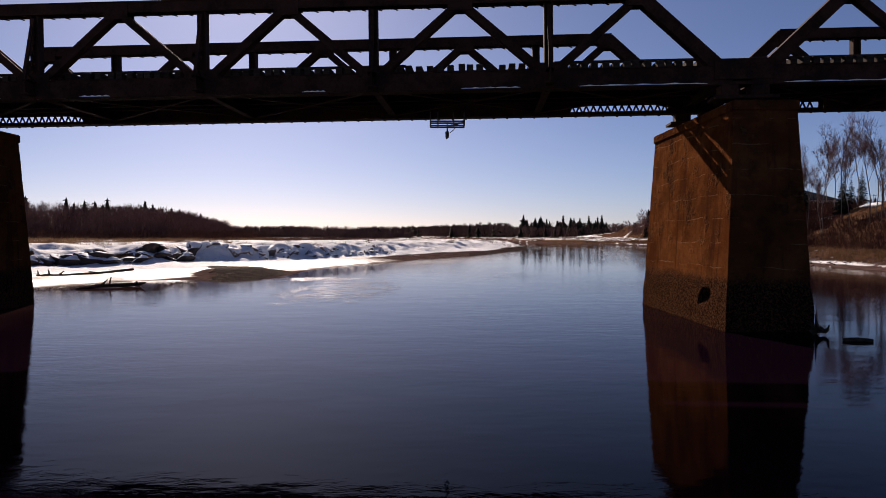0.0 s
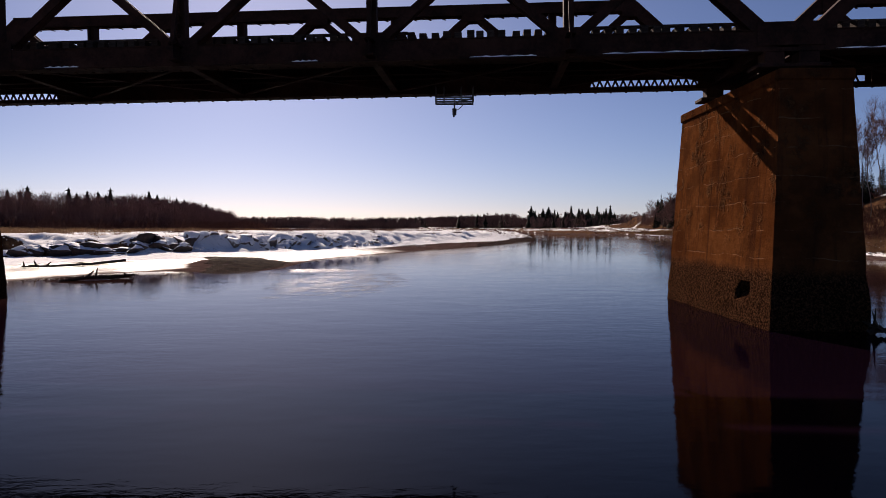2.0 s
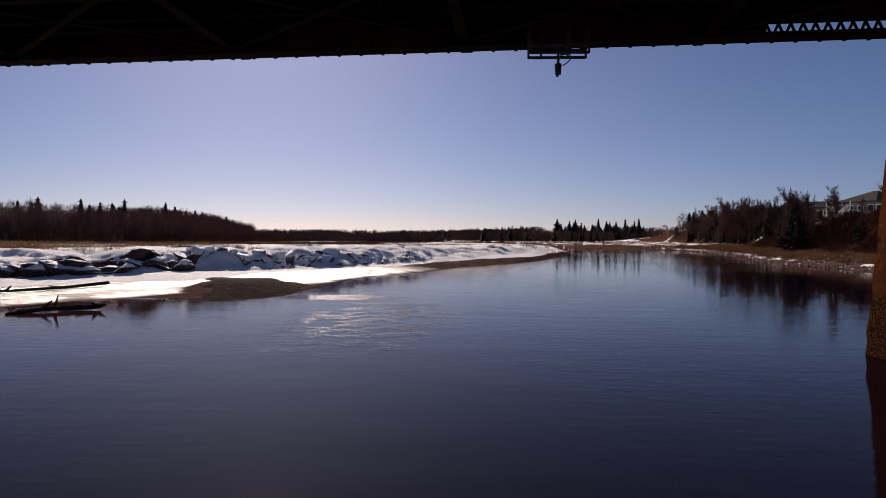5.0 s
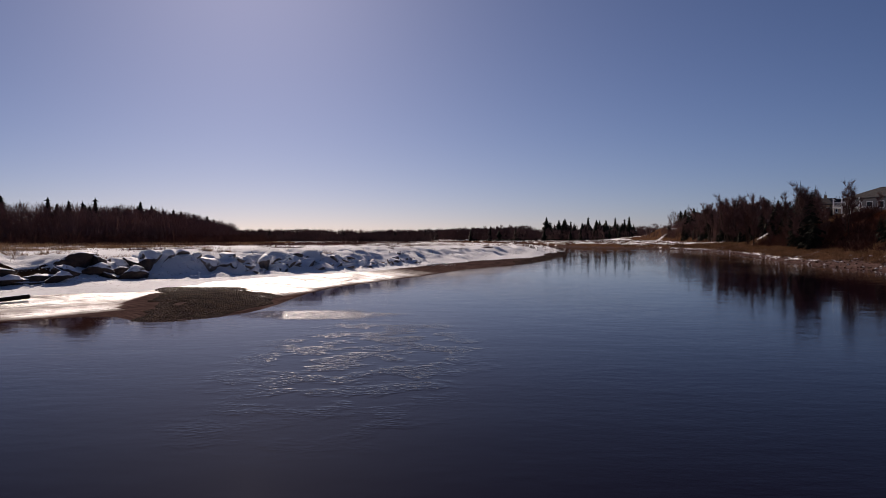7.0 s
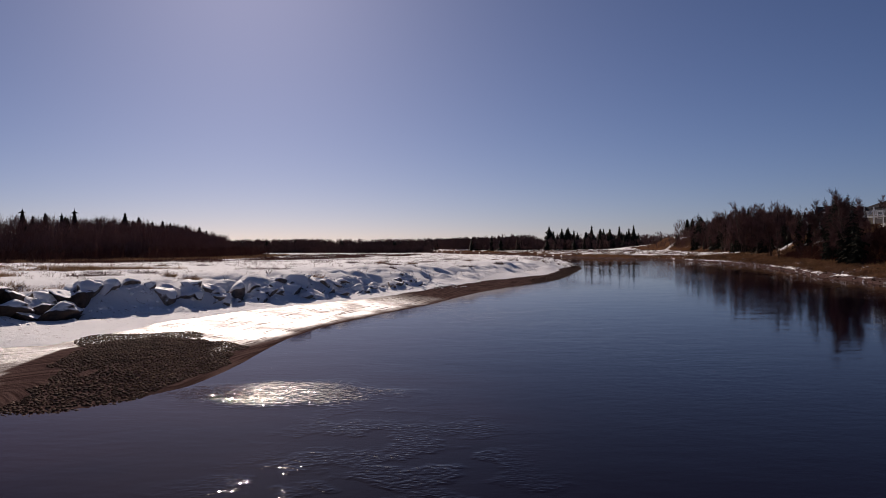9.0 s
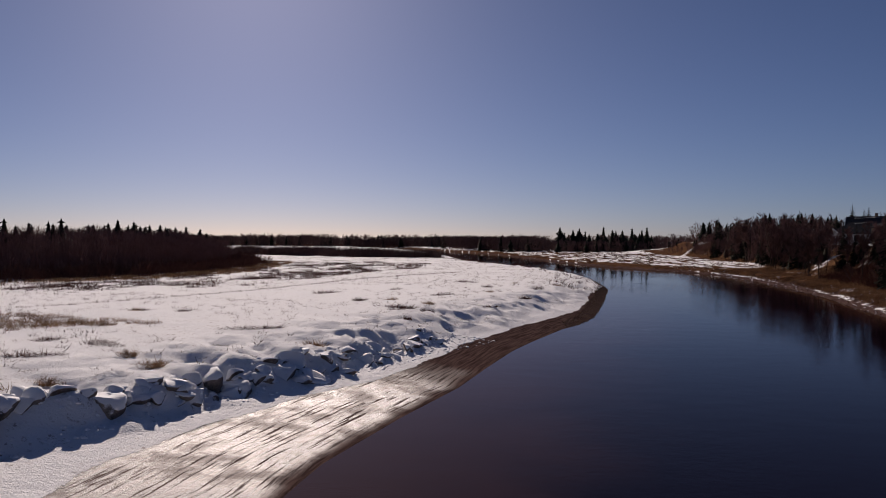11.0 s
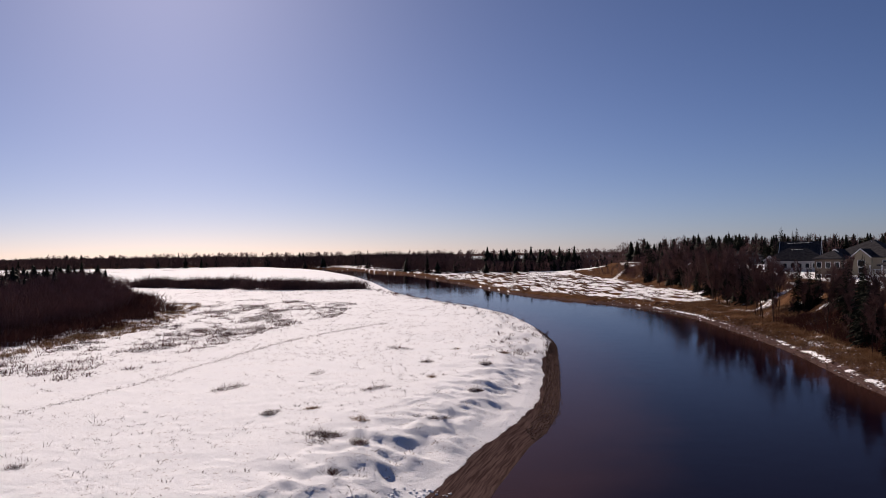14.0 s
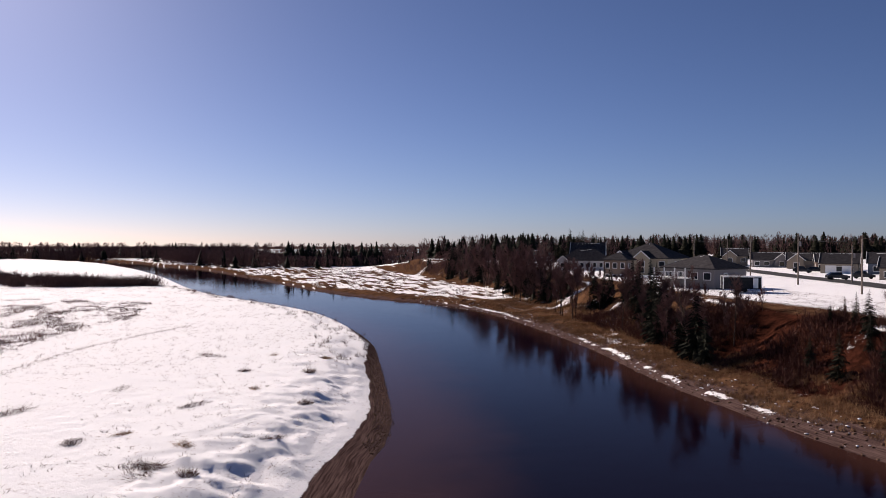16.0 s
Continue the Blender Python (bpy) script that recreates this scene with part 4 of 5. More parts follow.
for k, ((x, y, z), (_, _, t)) in enumerate(zip(on_land([p[:2] for p in LONE]), LONE)):
    PS[k % 5](x, y, z, max(t - z, 2.5), rt.uniform(0, 360))
# the tallest spruces behind the houses
for k, (x, y) in enumerate([(131, 305), (134, 303), (137, 306), (140, 301), (128, 310), (143, 309), (124, 330), (127, 332), (121, 336)]):
    z = land(x, y)
    PS[k % 5](x, y, z, (13.2, 11.5, 12.6, 10.4, 9.8, 11.0, 12.0, 11.2, 10.0)[k], k * 77)

kb = [(v, f, 1) for v, f in LOW_B]
kc = [(v, f, 1) for v, f in DIM_B]
km = [(v, f, 1) for v, f in MID_B]
ks = [(v, f, 0) for v, f in LOW_S]
kk = [(v, f, 0) for v, f in SHRUBS]
# undergrowth on the slope
pts = on_land(scatter(5000, ((44, 100), (62, 300), lambda P: (hill_d(P) > -5.5) & (hill_d(P) < np.interp(P[:, 1], [190, 210], [5.5, 9])) & (fbm(P, 6, 2, 3) > np.interp(P[:, 1], [108, 116, 134, 142], [0.38, 0.54, 0.56, 0.27]))), 24, 0.6))
spread("undergrowth", "tangled leafless bushes covering the slope", "undergrowth", kk, [M_BRUSH], pts, 3, (0.5, 2.1), 2.0)
pts = on_land(scatter(560, ((70, 180), (130, 405), lambda P: (hill_d(P) > -4) & (hill_d(P) < np.interp(P[:, 1], [180, 300, 330, 360], [4, 5, 12, 2])) & (P[:, 1] > 180)), 25, 1.6))
spread("slope_wood", "mixed leafless and conifer trees crowding the slope", "wood", ks + kb, [M_NEEDLE, M_TWIG], pts, 4, (2.6, 5.6), 10.0, lambda x, y: float(np.interp(y, [200, 240, 300, 340, 365], [0.7, 1.15, 1.3, 1.2, 0.45])), [0.12, 0.12, 0.12, 1.4, 1.4, 1.4, 1.4])

pts = on_land(scatter(850, ((44, 64), (52, 110), lambda P: (hill_d(P) > -6) & (hill_d(P) < 6) & (fbm(P, 5, 1, 3) > 0.38)), 46, 0.6))
spread("hillside_brush", "dense reddish-brown brush on the slope below the trees", "brush", kk, [M_BRUSH], pts, 27, (0.5, 1.5), 2.0)

# wood on the snowy flat: dense front, thinner behind
LEFT_WOOD = [(-67, 236), (-62, 205), (-63, 172), (-72, 154), (-100, 140), (-150, 128), (-330, 118), (-330, 330), (-120, 330), (-80, 275)]
edge_l = smooth_line([(-330, 118), (-150, 128), (-100, 140), (-72, 154), (-63, 172), (-62, 205), (-67, 236), (-80, 275)])
taper = lambda x, y: float(np.interp(x + 0.25 * (y - 230), [-140, -80, -60], [1.0, 1.02, 0.50])) * (0.76 + 0.44 * float(fbm(np.array([[x, y]]), 9, 2, 3)[0]))
seen = lambda P: P[:, 0] > -104 - 0.7 * (P[:, 1] - 150)
front = lambda P: inside(P, np.array(LEFT_WOOD, float)) & (np.abs(sdist(P, edge_l, -1)) < 34) & seen(P)
pts = on_land(scatter(1300, ((-230, 130), (-58, 335), front), 31, 1.4))
spread("flat_wood", "dark leafless wood with scattered spruces behind the snowy flat", "wood", ks + kb, [M_NEEDLE, M_TWIG], pts, 5, (6.8, 8.6), 10.0, taper, [0, 0, 0, 1.8, 1.8, 1.8, 1.8])
pts = on_land(scatter(3000, ((-330, 105), (-40, 335), lambda P: (np.abs(sdist(P, edge_l, -1) + 12 * (fbm(P, 9, 4, 3) - 0.5) - 3) < 9) & seen(P)), 35, 0.7))
spread("thicket", "dense dark brown brush at the edge of the wood", "thicket", kk, [M_BRUSH], pts, 9, (1.6, 3.4), 2.0)
BRUSHY = [(-70, 124), (-44, 126), (-33, 142), (-26, 180), (-16, 205), (-14, 240), (-40, 262), (-66, 250), (-75, 150)]
bn = lambda P: inside(P, np.array(BRUSHY, float)) & mottled(np.column_stack([P[:, 0], P[:, 1] * 0.45]), 4.5, 5, 0.55, 0.5)
pts = on_land(scatter(5200, ((-80, 120), (-14, 262), bn), 36, 0.6))
spread("brush_patches", "low brown brush poking through the snow", "brush", [(*grass_mesh(rt, 0.6, 16, 0.10, 0.75, 2.4), 0) for _ in range(4)], [M_BRUSH], pts, 10, (0.25, 0.8), 0.6)
STRIP = [(-10, 294), (-34, 304), (-62, 322), (-106, 352), (-108, 372), (-60, 350), (-14, 318)]
pts = on_land(scatter(2000, ((-116, 310), (-6, 375), lambda P: inside(P, np.array(STRIP, float)) & mottled(P, 9, 2, 0.40, 0.5)), 37, 0.7))
spread("brush_strip", "dark strip of leafless brush across the snow", "brush", [(v, f, 0) for v, f in SAPLINGS + SHRUBS], [M_TWIG], pts, 11, (1.4, 4.4), 2.0, lambda x, y: 0.55 + 0.9 * float(fbm(np.array([[x, y]]), 8, 3, 3)[0]))
pts = on_land(scatter(330, ((-60, 130), (20, 320), lambda P: (np.abs(bank_d(P) - 3) < 4) & (P[:, 1] > 140) & mottled(P, 5, 7, 0.46)), 38, 0.9))
spread("shore_brush", "low bushes along the snowy shore", "brush", kk, [M_BRUSH], pts, 12, (0.3, 1.2), 2.0)

pts = on_land(scatter(2600, ((-230, 130), (-58, 335), front), 44, 1.0))
spread("wood_understorey", "leafless saplings filling the wood", "saplings", [(v, f, 0) for v, f in SAPLINGS], [M_TWIG], pts, 19, (3.6, 5.6), 2.0, taper)
pts = on_land(scatter(80, ((-130, 140), (-58, 300), lambda P: front(P) & (P[:, 0] > -118) & (np.abs(sdist(P, edge_l, -1)) > 15) & (fbm(P, 12, 3, 2) > 0.40)), 57, 2.2))
spread("wood_spruces", "dark spruces standing above the leafless wood", "conifers", ks, [M_NEEDLE], pts, 31, (8.0, 10.2), 10.0, taper)

# far woods
def ragged(x, y):
    """Taller clumps and low gaps along a wood."""
    return 0.86 + 0.34 * float(fbm(np.array([[x, y]]), 22, 5, 3)[0])


def far_edge(P):
    return sdist(P, SHORE_R, 1)


pts = on_land(scatter(1100, ((-40, 448), (140, 640), lambda P: (far_edge(P) > 9) & (far_edge(P) < 125) & (hill_d(P) < 14) & ((P[:, 0] < 84) | (P[:, 1] > 476)) & (P[:, 1] > 448 + 0.62 * np.clip(74 - P[:, 0], 0, 80))), 32, 2.0))
spread("far_shore_wood", "dark conifer wood on the far shore", "wood", ks + kc, [M_NEEDLE, M_TWIG], pts, 6, (7.5, 9.5), 10.0, lambda x, y: (1.0 if x < 45 else 0.72) * ragged(x, y), [0.15, 0.15, 0.15, 1.6, 1.6, 1.6, 1.6])
pts = on_land([(56 + 4.7 * k + 1.8 * math.sin(k * 2.1), 491 + 4 * math.sin(k * 1.7)) for k in range(11)] + [(54 + 2.6 * k + math.sin(k * 3.3), 497 + 6 * math.sin(k * 1.3)) for k in range(20)])
spread("far_spruces", "row of tall dark spruces on the far shore", "conifer row", ks, [M_NEEDLE], pts, 16, (8.5, 15.5), 10.0)
pts = on_land(scatter(120, ((52, 484), (110, 506), lambda P: P[:, 0] < 1e9), 59, 2.0))
spread("far_spruce_undergrowth", "young conifers and leafless trees among the tall spruces", "wood", ks + kc, [M_NEEDLE, M_TWIG], pts, 33, (6.0, 10.5), 10.0, None, [1, 1, 1, 0.6, 0.6, 0.6, 0.6])
pts = on_land(scatter(2300, ((-520, 735), (60, 830), lambda P: P[:, 0] < 1e9), 33, 3.0))
spread("far_wood", "distant dark line of woods", "wood", ks + kc, [M_NEEDLE, M_TWIG], pts, 7, (8, 10.5), 10.0, ragged, [0.12, 0.12, 0.12, 1.2, 1.2, 1.2, 1.2])
pts = on_land(scatter(1500, ((-1000, 1000), (900, 1120), lambda P: P[:, 0] < 1e9), 39, 4.0))
spread("horizon_wood", "woods along the horizon", "wood", ks + kc, [M_NEEDLE, M_TWIG], pts, 17, (12, 14), 10.0, ragged, [0.12, 0.12, 0.12, 1.2, 1.2, 1.2, 1.2])
back = lambda P: (hill_d(P) > 22) & (P[:, 1] > 345 - 0.33 * np.clip(P[:, 0] - 130, -40, 300)) & (P[:, 1] < 440 - 0.33 * np.clip(P[:, 0] - 130, -40, 300))
pts = on_land(scatter(650, ((95, 462), (420, 640), lambda P: (P[:, 1] > 508) | (P[:, 0] > 165)), 45, 3.0))
spread("back_wood", "dark woods beyond the far hill", "wood", ks + kc, [M_NEEDLE, M_TWIG], pts, 18, (8.5, 11), 10.0, ragged, [0.3, 0.3, 0.3, 1.2, 1.2, 1.2, 1.2])
pts = on_land(scatter(1150, ((105, 220), (520, 460), back), 34, 2.6))
spread("hill_wood", "dark mixed woods on the hill behind the houses", "wood", ks + km, [M_NEEDLE, M_TWIG], pts, 8, (8.2, 11.5), 10.0, ragged, [1, 1, 1, 1.2, 1.2, 1.2])

pts = on_land(scatter(170, ((88, 424), (160, 505), lambda P: (hill_d(P) > 3) & ~((np.abs(P[:, 0] - 124) < 9) & (P[:, 1] > 478)) & (np.abs(P[:, 0] - 96 - 0.45 * (P[:, 1] - 440)) > 9)), 47, 1.8))
spread("far_hill_wood", "leafless trees and young spruces on the far hill", "wood", ks + kb, [M_NEEDLE, M_TWIG], pts, 28, (1.4, 3.6), 10.0, ragged, [0.4, 0.4, 0.4, 2, 2, 2, 2])
pts = on_land(scatter(900, ((18, 225), (98, 445), lambda P: (shore_r(P) > 1.5) & (hill_d(P) < -3) & mottled(np.column_stack([shore_r(P) * 2, P[:, 1] * 0.5]), 7, 3, 0.45, 0.5)), 48, 0.8), 0.02)
spread("shelf_brush", "low dead stalks and bushes on the snowy shelf", "brush", [(*grass_mesh(rt, 0.6, 16, 0.10, 0.75, 2.2), 0) for _ in range(3)], [M_BRUSH], pts, 29, (0.25, 0.9), 0.6)

# dry grass
GR = [grass_mesh(rt, 0.6, 26, 0.03, 0.35, 0.8) for _ in range(3)]
kg = [(v, f, 0) for v, f in GR]
pts = on_land(scatter(6000, ((36, 60), (75, 260), lambda P: (shore_r(P) > 1.9) & (hill_d(P) < -2) & (P[:, 1] < 230) & mottled(P, 4, 6, 0.42, 0.5)), 41, 0.4), 0.02)
spread("bank_grass", "flattened dry brown grass on the bank", "dry grass", kg, [M_GRASS], pts, 13, (0.3, 0.8), 0.6)
pts = on_land(scatter(9500, ((-75, 60), (20, 310), lambda P: (bank_d(P) > 1.0) & (fbm(P, 7, 3, 3) > 0.40)), 42, 0.6), 0.02)
spread("snow_grass", "sparse dry stalks showing through the snow", "dry grass", [(*grass_mesh(rt, 0.6, 6, 0.055, 0.3, 2.2), 0) for _ in range(3)], [M_BRUSH], pts, 14, (0.12, 0.45), 0.6)
pts = on_land(scatter(2600, ((60, 110), (110, 190), lambda P: (hill_d(P) > 4.5) & (hill_d(P) < 26) & mottled(P, 9, 1, 0.44, 0.5)), 49, 0.5), 0.02)
spread("lawn_stalks", "dead stalks showing through the snow by the houses", "dry grass", [(*grass_mesh(rt, 0.6, 8, 0.05, 0.4, 2.2), 0) for _ in range(3)], [M_BRUSH], pts, 30, (0.12, 0.4), 0.6)
pts = on_land(scatter(2600, ((-90, 64), (-24, 140), lambda P: (bank_d(P) > 1.5) & (bank_d(P) < 60) & (P[:, 0] < -24 - 0.1 * (P[:, 1] - 64)) & (P[:, 1] < 94 + 0.4 * (-30 - P[:, 0])) & mottled(P, 7, 4, 0.58, 0.4)), 43, 0.55), 0.02)
spread("meadow_grass", "straw-coloured grass on the flat", "dry grass", [(*grass_mesh(rt, 0.6, 26, 0.035, 0.5, 1.9), 0) for _ in range(3)], [M_GRASS, M_BRUSH], pts, 15, (0.25, 0.75), 0.6)

pts = on_land(scatter(1700, ((-170, 105), (-40, 250), lambda P: (np.abs(sdist(P, edge_l, -1) + 10 * (fbm(P, 8, 6, 3) - 0.5) + 10) < 4) & mottled(P, 5, 2, 0.50, 0.4) & seen(P)), 58, 0.6), 0.02)
spread("wood_edge_grass", "ochre dry grass at the foot of the wood", "dry grass", [(*grass_mesh(rt, 0.6, 22, 0.06, 0.6, 1.0), 0) for _ in range(3)], [M_GRASS], pts, 32, (0.4, 0.9), 0.6)

TUFTS = [grass_mesh(rt, 0.5, 260, 0.022, r, 2.6) for r in (0.55, 0.42, 0.7)]
tuft_me = []
for v, f in TUFTS:
    o = raw("grass_tuft", v, f, M_GRASS if len(tuft_me) == 1 else M_BRUSH)
    tuft_me.append(o)
SPOTS = [(-19.4, 82.6), (-20.8, 76.8), (-25.9, 82.2), (-16, 113.5), (-9.0, 111.3), (-11.7, 106.9), (-10.2, 98.7), (-14.8, 86.4), (-19.5, 89.9), (-28.4, 100.9), (-32.5, 101.3), (-21.6, 125.9),
         (-15.8, 114.4), (-12.8, 115.4), (-11.5, 106.2), (-8.8, 105.2), (2, 151.1), (-5.2, 152.6), (1.1, 123), (-2.5, 129.7), (-3.5, 112.8), (-2.4, 140.2), (-23, 79), (-27.5, 78), (-30, 84), (-24.2, 73.5), (-8, 124), (4, 138), (7.5, 147), (-14, 134)]
for k, (x, y, z) in enumerate(on_land(SPOTS, 0.03)):
    o = tuft_me[k] if k < 3 else new("grass_tuft", tuft_me[k % 3].data)
    s = 0.9 + 0.55 * ((k * 37) % 10) / 10
    o.matrix_basis = pose(x, y, z, 0, 0, k * 71) @ Matrix.Diagonal((s * (1.0 + 0.6 * (k % 3)), s * 0.9, s * (0.7 + 0.15 * (k % 4)), 1))
    tagged(o, "tuft of dry brown grass standing in the snow", "grass tuft", "grass tufts on the snowy flat")

trail = smooth_line([(-46, 99), (-38.7, 110), (-35.4, 116.7), (-31.9, 126.9), (-27.3, 142.7), (-20, 166), (-7.3, 188)], 0.5)
rg = np.random.RandomState(8)
pts = on_land([(float(x + rg.normal(0, 0.35)), float(y + rg.normal(0, 0.35))) for x, y in trail for _ in range(4)], 0.02)
spread("trail_stalks", "dark stalks along an old trail in the snow", "dry grass", [(*grass_mesh(rt, 0.6, 6, 0.04, 0.35, 1.8), 0) for _ in range(3)], [M_BRUSH], pts, 26, (0.16, 0.40), 0.6)


# ---- boulders, gravel, driftwood ----
def boulder_material(name, lo, hi, c1, c2):
    m, t, b = mat(name)
    g = t.nodes.new("ShaderNodeNewGeometry")
    sep = t.nodes.new("ShaderNodeSeparateXYZ")
    t.links.new(g.outputs["Normal"], sep.inputs[0])
    n1, n2 = tex(t, 1.2, 5, 0.65), tex(t, 7, 5, 0.7)
    rock = mix(t, ramp(t, n1, 0.35, 0.65), c1, c2)
    rock = mix(t, ramp(t, n2, 0.5, 0.75), rock, (0.04, 0.028, 0.022))
    s = calc(t, "ADD", sep.outputs[2], calc(t, "MULTIPLY", calc(t, "SUBTRACT", n1, 0.5), 0.9))
    s = ramp(t, s, lo, hi)
    t.links.new(mix(t, s, rock, (0.86, 0.86, 0.87)), b.inputs["Base Color"])
    b.inputs["Roughness"].default_value = 0.75
    bump(t, b, n2, 0.5, 0.06)
    return m


M_ROCK = boulder_material("snow_capped_rock", -0.02, 0.16, (0.10, 0.07, 0.055), (0.24, 0.19, 0.16))
M_SOD = boulder_material("snow_topped_sod", 0.50, 0.70, (0.022, 0.012, 0.009), (0.070, 0.040, 0.029))
M_PEBBLE = simple("wet_gravel", (0.05, 0.029, 0.019), (0.17, 0.10, 0.064), 1.5, 0.8, 0, 0.3, 0.01)


def rock_mesh(seed, flat=0.6, sub=2, soft=False):
    r = random.Random(seed)
    bm = bmesh.new()
    bmesh.ops.create_icosphere(bm, subdivisions=sub, radius=1)
    off = Vector((seed * 3.1, seed * 1.7, 0))
    cuts = [(Vector((r.gauss(0, 1), r.gauss(0, 1), r.gauss(0, 0.7))).normalized(), r.uniform(0.35, 0.75)) for _ in range(9)]
    for v in bm.verts:
        for n, d in cuts:
            e = v.co.dot(n) - d
            if e > 0:
                v.co -= n * e
        v.co *= 1 + 0.10 * noise.noise(v.co * 2.2 + off)
        v.co.z *= flat
    if soft:
        bmesh.ops.smooth_vert(bm, verts=bm.verts, factor=0.3, use_axis_x=True, use_axis_y=True, use_axis_z=True)
        for v in bm.verts:
            v.co += v.co.normalized() * (0.07 * noise.noise(v.co * 4.5 + off) + 0.035 * noise.noise(v.co * 10 + off))
        for f in bm.faces:
            f.smooth = True
    return bm


ROCKS = []
for k in range(7):
    bm = rock_mesh(k + 2, (0.62, 0.8, 0.5, 0.95, 0.7, 0.45, 0.85)[k], 3, True)
    ROCKS.append(part("boulder", bm, M_ROCK, None))
ROW = smooth_line([(-23.8, 66.3), (-22.7, 68.7), (-19.9, 71.7), (-17.1, 76.9), (-14.1, 81.5), (-10.3, 89.6), (-6.8, 97.0)], 0.62)
rr = random.Random(4)
spots = []
for k, (x, y) in enumerate(ROW):
    for _ in range(2 + (rr.random() < 0.4)):
        spots.append((x + rr.gauss(-0.2, 0.42), y + rr.gauss(0.15, 0.42), rr.uniform(0.20, 0.62) * (1.5 if rr.random() < 0.2 else 1.0) * (1.0 if y < 92 else 0.7)))
zz = terrain(np.array([(x, y) for x, y, _ in spots]))[0]
for k, ((x, y, s), z) in enumerate(zip(spots, zz)):
    o = ROCKS[k] if k < 7 else new("boulder", ROCKS[k % 7].data)
    o.matrix_basis = pose(x, y, z - 0.10 * s, rr.uniform(-16, 16), rr.uniform(-16, 16), rr.uniform(0, 360)) @ Matrix.Diagonal((s * rr.uniform(1.0, 1.8), s * rr.uniform(0.8, 1.2), s * rr.uniform(1.0, 1.5), 1))
    tagged(o, "snow-capped angular boulder on the broken bank", "boulder", "boulders along the bank")

SODS = []
for k in range(4):
    bm = rock_mesh(40 + k, 0.75, 4, True)
    SODS.append(part("sod_clump", bm, M_SOD, None))
SOD_ROW = smooth_line([(-46, 49.4), (-36, 53.2), (-31, 55.2), (-25.9, 58.8), (-23.7, 64.6), (-22.2, 67.6)], 0.62)
sod = [(p[0] + rr.gauss(0, 0.3), p[1] + rr.gauss(0, 0.3), math.degrees(math.atan2(q[1] - p[1], q[0] - p[0]))) for p, q in zip(SOD_ROW, SOD_ROW[1:])]
zz = terrain(np.array([(x, y) for x, y, _ in sod]))[0]
for k, ((x, y, a), z) in enumerate(zip(sod, zz)):
    o = SODS[k] if k < 4 else new("sod_clump", SODS[k % 4].data)
    o.matrix_basis = pose(x, y, min(z, 1.75) + 0.12, rr.uniform(-6, 6), rr.uniform(-6, 6), a + rr.uniform(-10, 10)) @ Matrix.Diagonal((rr.uniform(0.9, 1.9), rr.uniform(0.6, 0.95), rr.uniform(0.6, 1.0), 1))
    tagged(o, "slumped dark sod clump with snow on top", "sod clump", "sod clumps along the bank")

PEB = [rock_mesh(20 + k, 0.6, 1) for k in range(3)]
pk = []
for bm in PEB:
    pk.append(([tuple(v.co) for v in bm.verts], [tuple(v.index for v in f.verts) for f in bm.faces], 0))
    bm.free()
BAR = [(-14.9, 49.0), (-16.2, 53), (-17.8, 60), (-16, 62.3), (-13.4, 60), (-12.0, 55), (-12.9, 50.0)]
pts = on_land(scatter(9000, ((-21, 46), (-11, 65), lambda P: (inside(P, np.array(BAR)) & (vnoise(P, 0.8, 4) > 0.22)) | (fbm(P, 3, 2, 3) - 0.012 * np.clip(np.abs(sdist(P, np.array(BAR + BAR[:1]), -1)) * np.where(inside(P, np.array(BAR)), -3, 16), -6, 60) > 0.40)), 51, 0.11), -0.01)
spread("gravel_bar", "wet brown gravel bar at the water's edge", "gravel", pk, [M_PEBBLE], pts, 21, (0.03, 0.085), 1.0)
pts = on_land(scatter(3600, ((4, 112), (22, 182), lambda P: (sdist(P, SHORE_L, -1) > -0.8) & (sdist(P, SHORE_L, -1) < 1.6)), 52, 0.3), -0.02)
spread("shore_gravel", "dark gravel along the point of the flat", "gravel", pk, [M_PEBBLE], pts, 22, (0.04, 0.14), 1.0)
pts = on_land(scatter(1800, ((36, 70), (60, 250), lambda P: (shore_r(P) > -0.3) & (shore_r(P) < 5.5)), 53, 0.5), -0.02)
spread("bank_stones", "stones and broken ice along the brown bank", "stones", [(v, f, 0) for v, f, _ in pk] + [(v, f, 1) for v, f, _ in pk], [M_PEBBLE, M_ROCK], pts, 23, (0.05, 0.26), 1.0, None, [6, 6, 6, 2, 2, 2])
pts = on_land(scatter(900, ((-34, 40), (0, 100), lambda P: (bank_d(P) > -2.2) & (bank_d(P) < 0.8)), 54, 0.4), 0.0)
spread("snow_lumps", "lumps of crusted snow and clods below the bank", "snow lumps", [(v, f, 0) for v, f, _ in pk], [M_SNOWBIT], pts, 24, (0.05, 0.2), 1.0)


def log(name, label, pts, r0, r1, branches, seed):
    V, F = [], []
    r = random.Random(seed)
    pts = [Vector(p) for p in pts]
    n = len(pts) - 1
    for k in range(n):
        tube(V, F, pts[k], pts[k + 1], r0 + (r1 - r0) * k / n, r0 + (r1 - r0) * (k + 1) / n, 7)
    stem = raw(name, V, F, M_LOG)
    for _ in range(branches):
        k = r.randrange(n)
        p = pts[k].lerp(pts[k + 1], r.random())
        d = Vector((r.gauss(0, 1), r.gauss(0, 1), abs(r.gauss(0.3, 0.3)))).normalized()
        BV, BF = [], []
        tube(BV, BF, p, p + d * r.uniform(0.3, 0.9), r1 * 0.9, r1 * 0.3, 4)
        raw("branch", BV, BF, M_LOG, stem)
    return tagged(stem, label, "driftwood", "driftwood by the river")


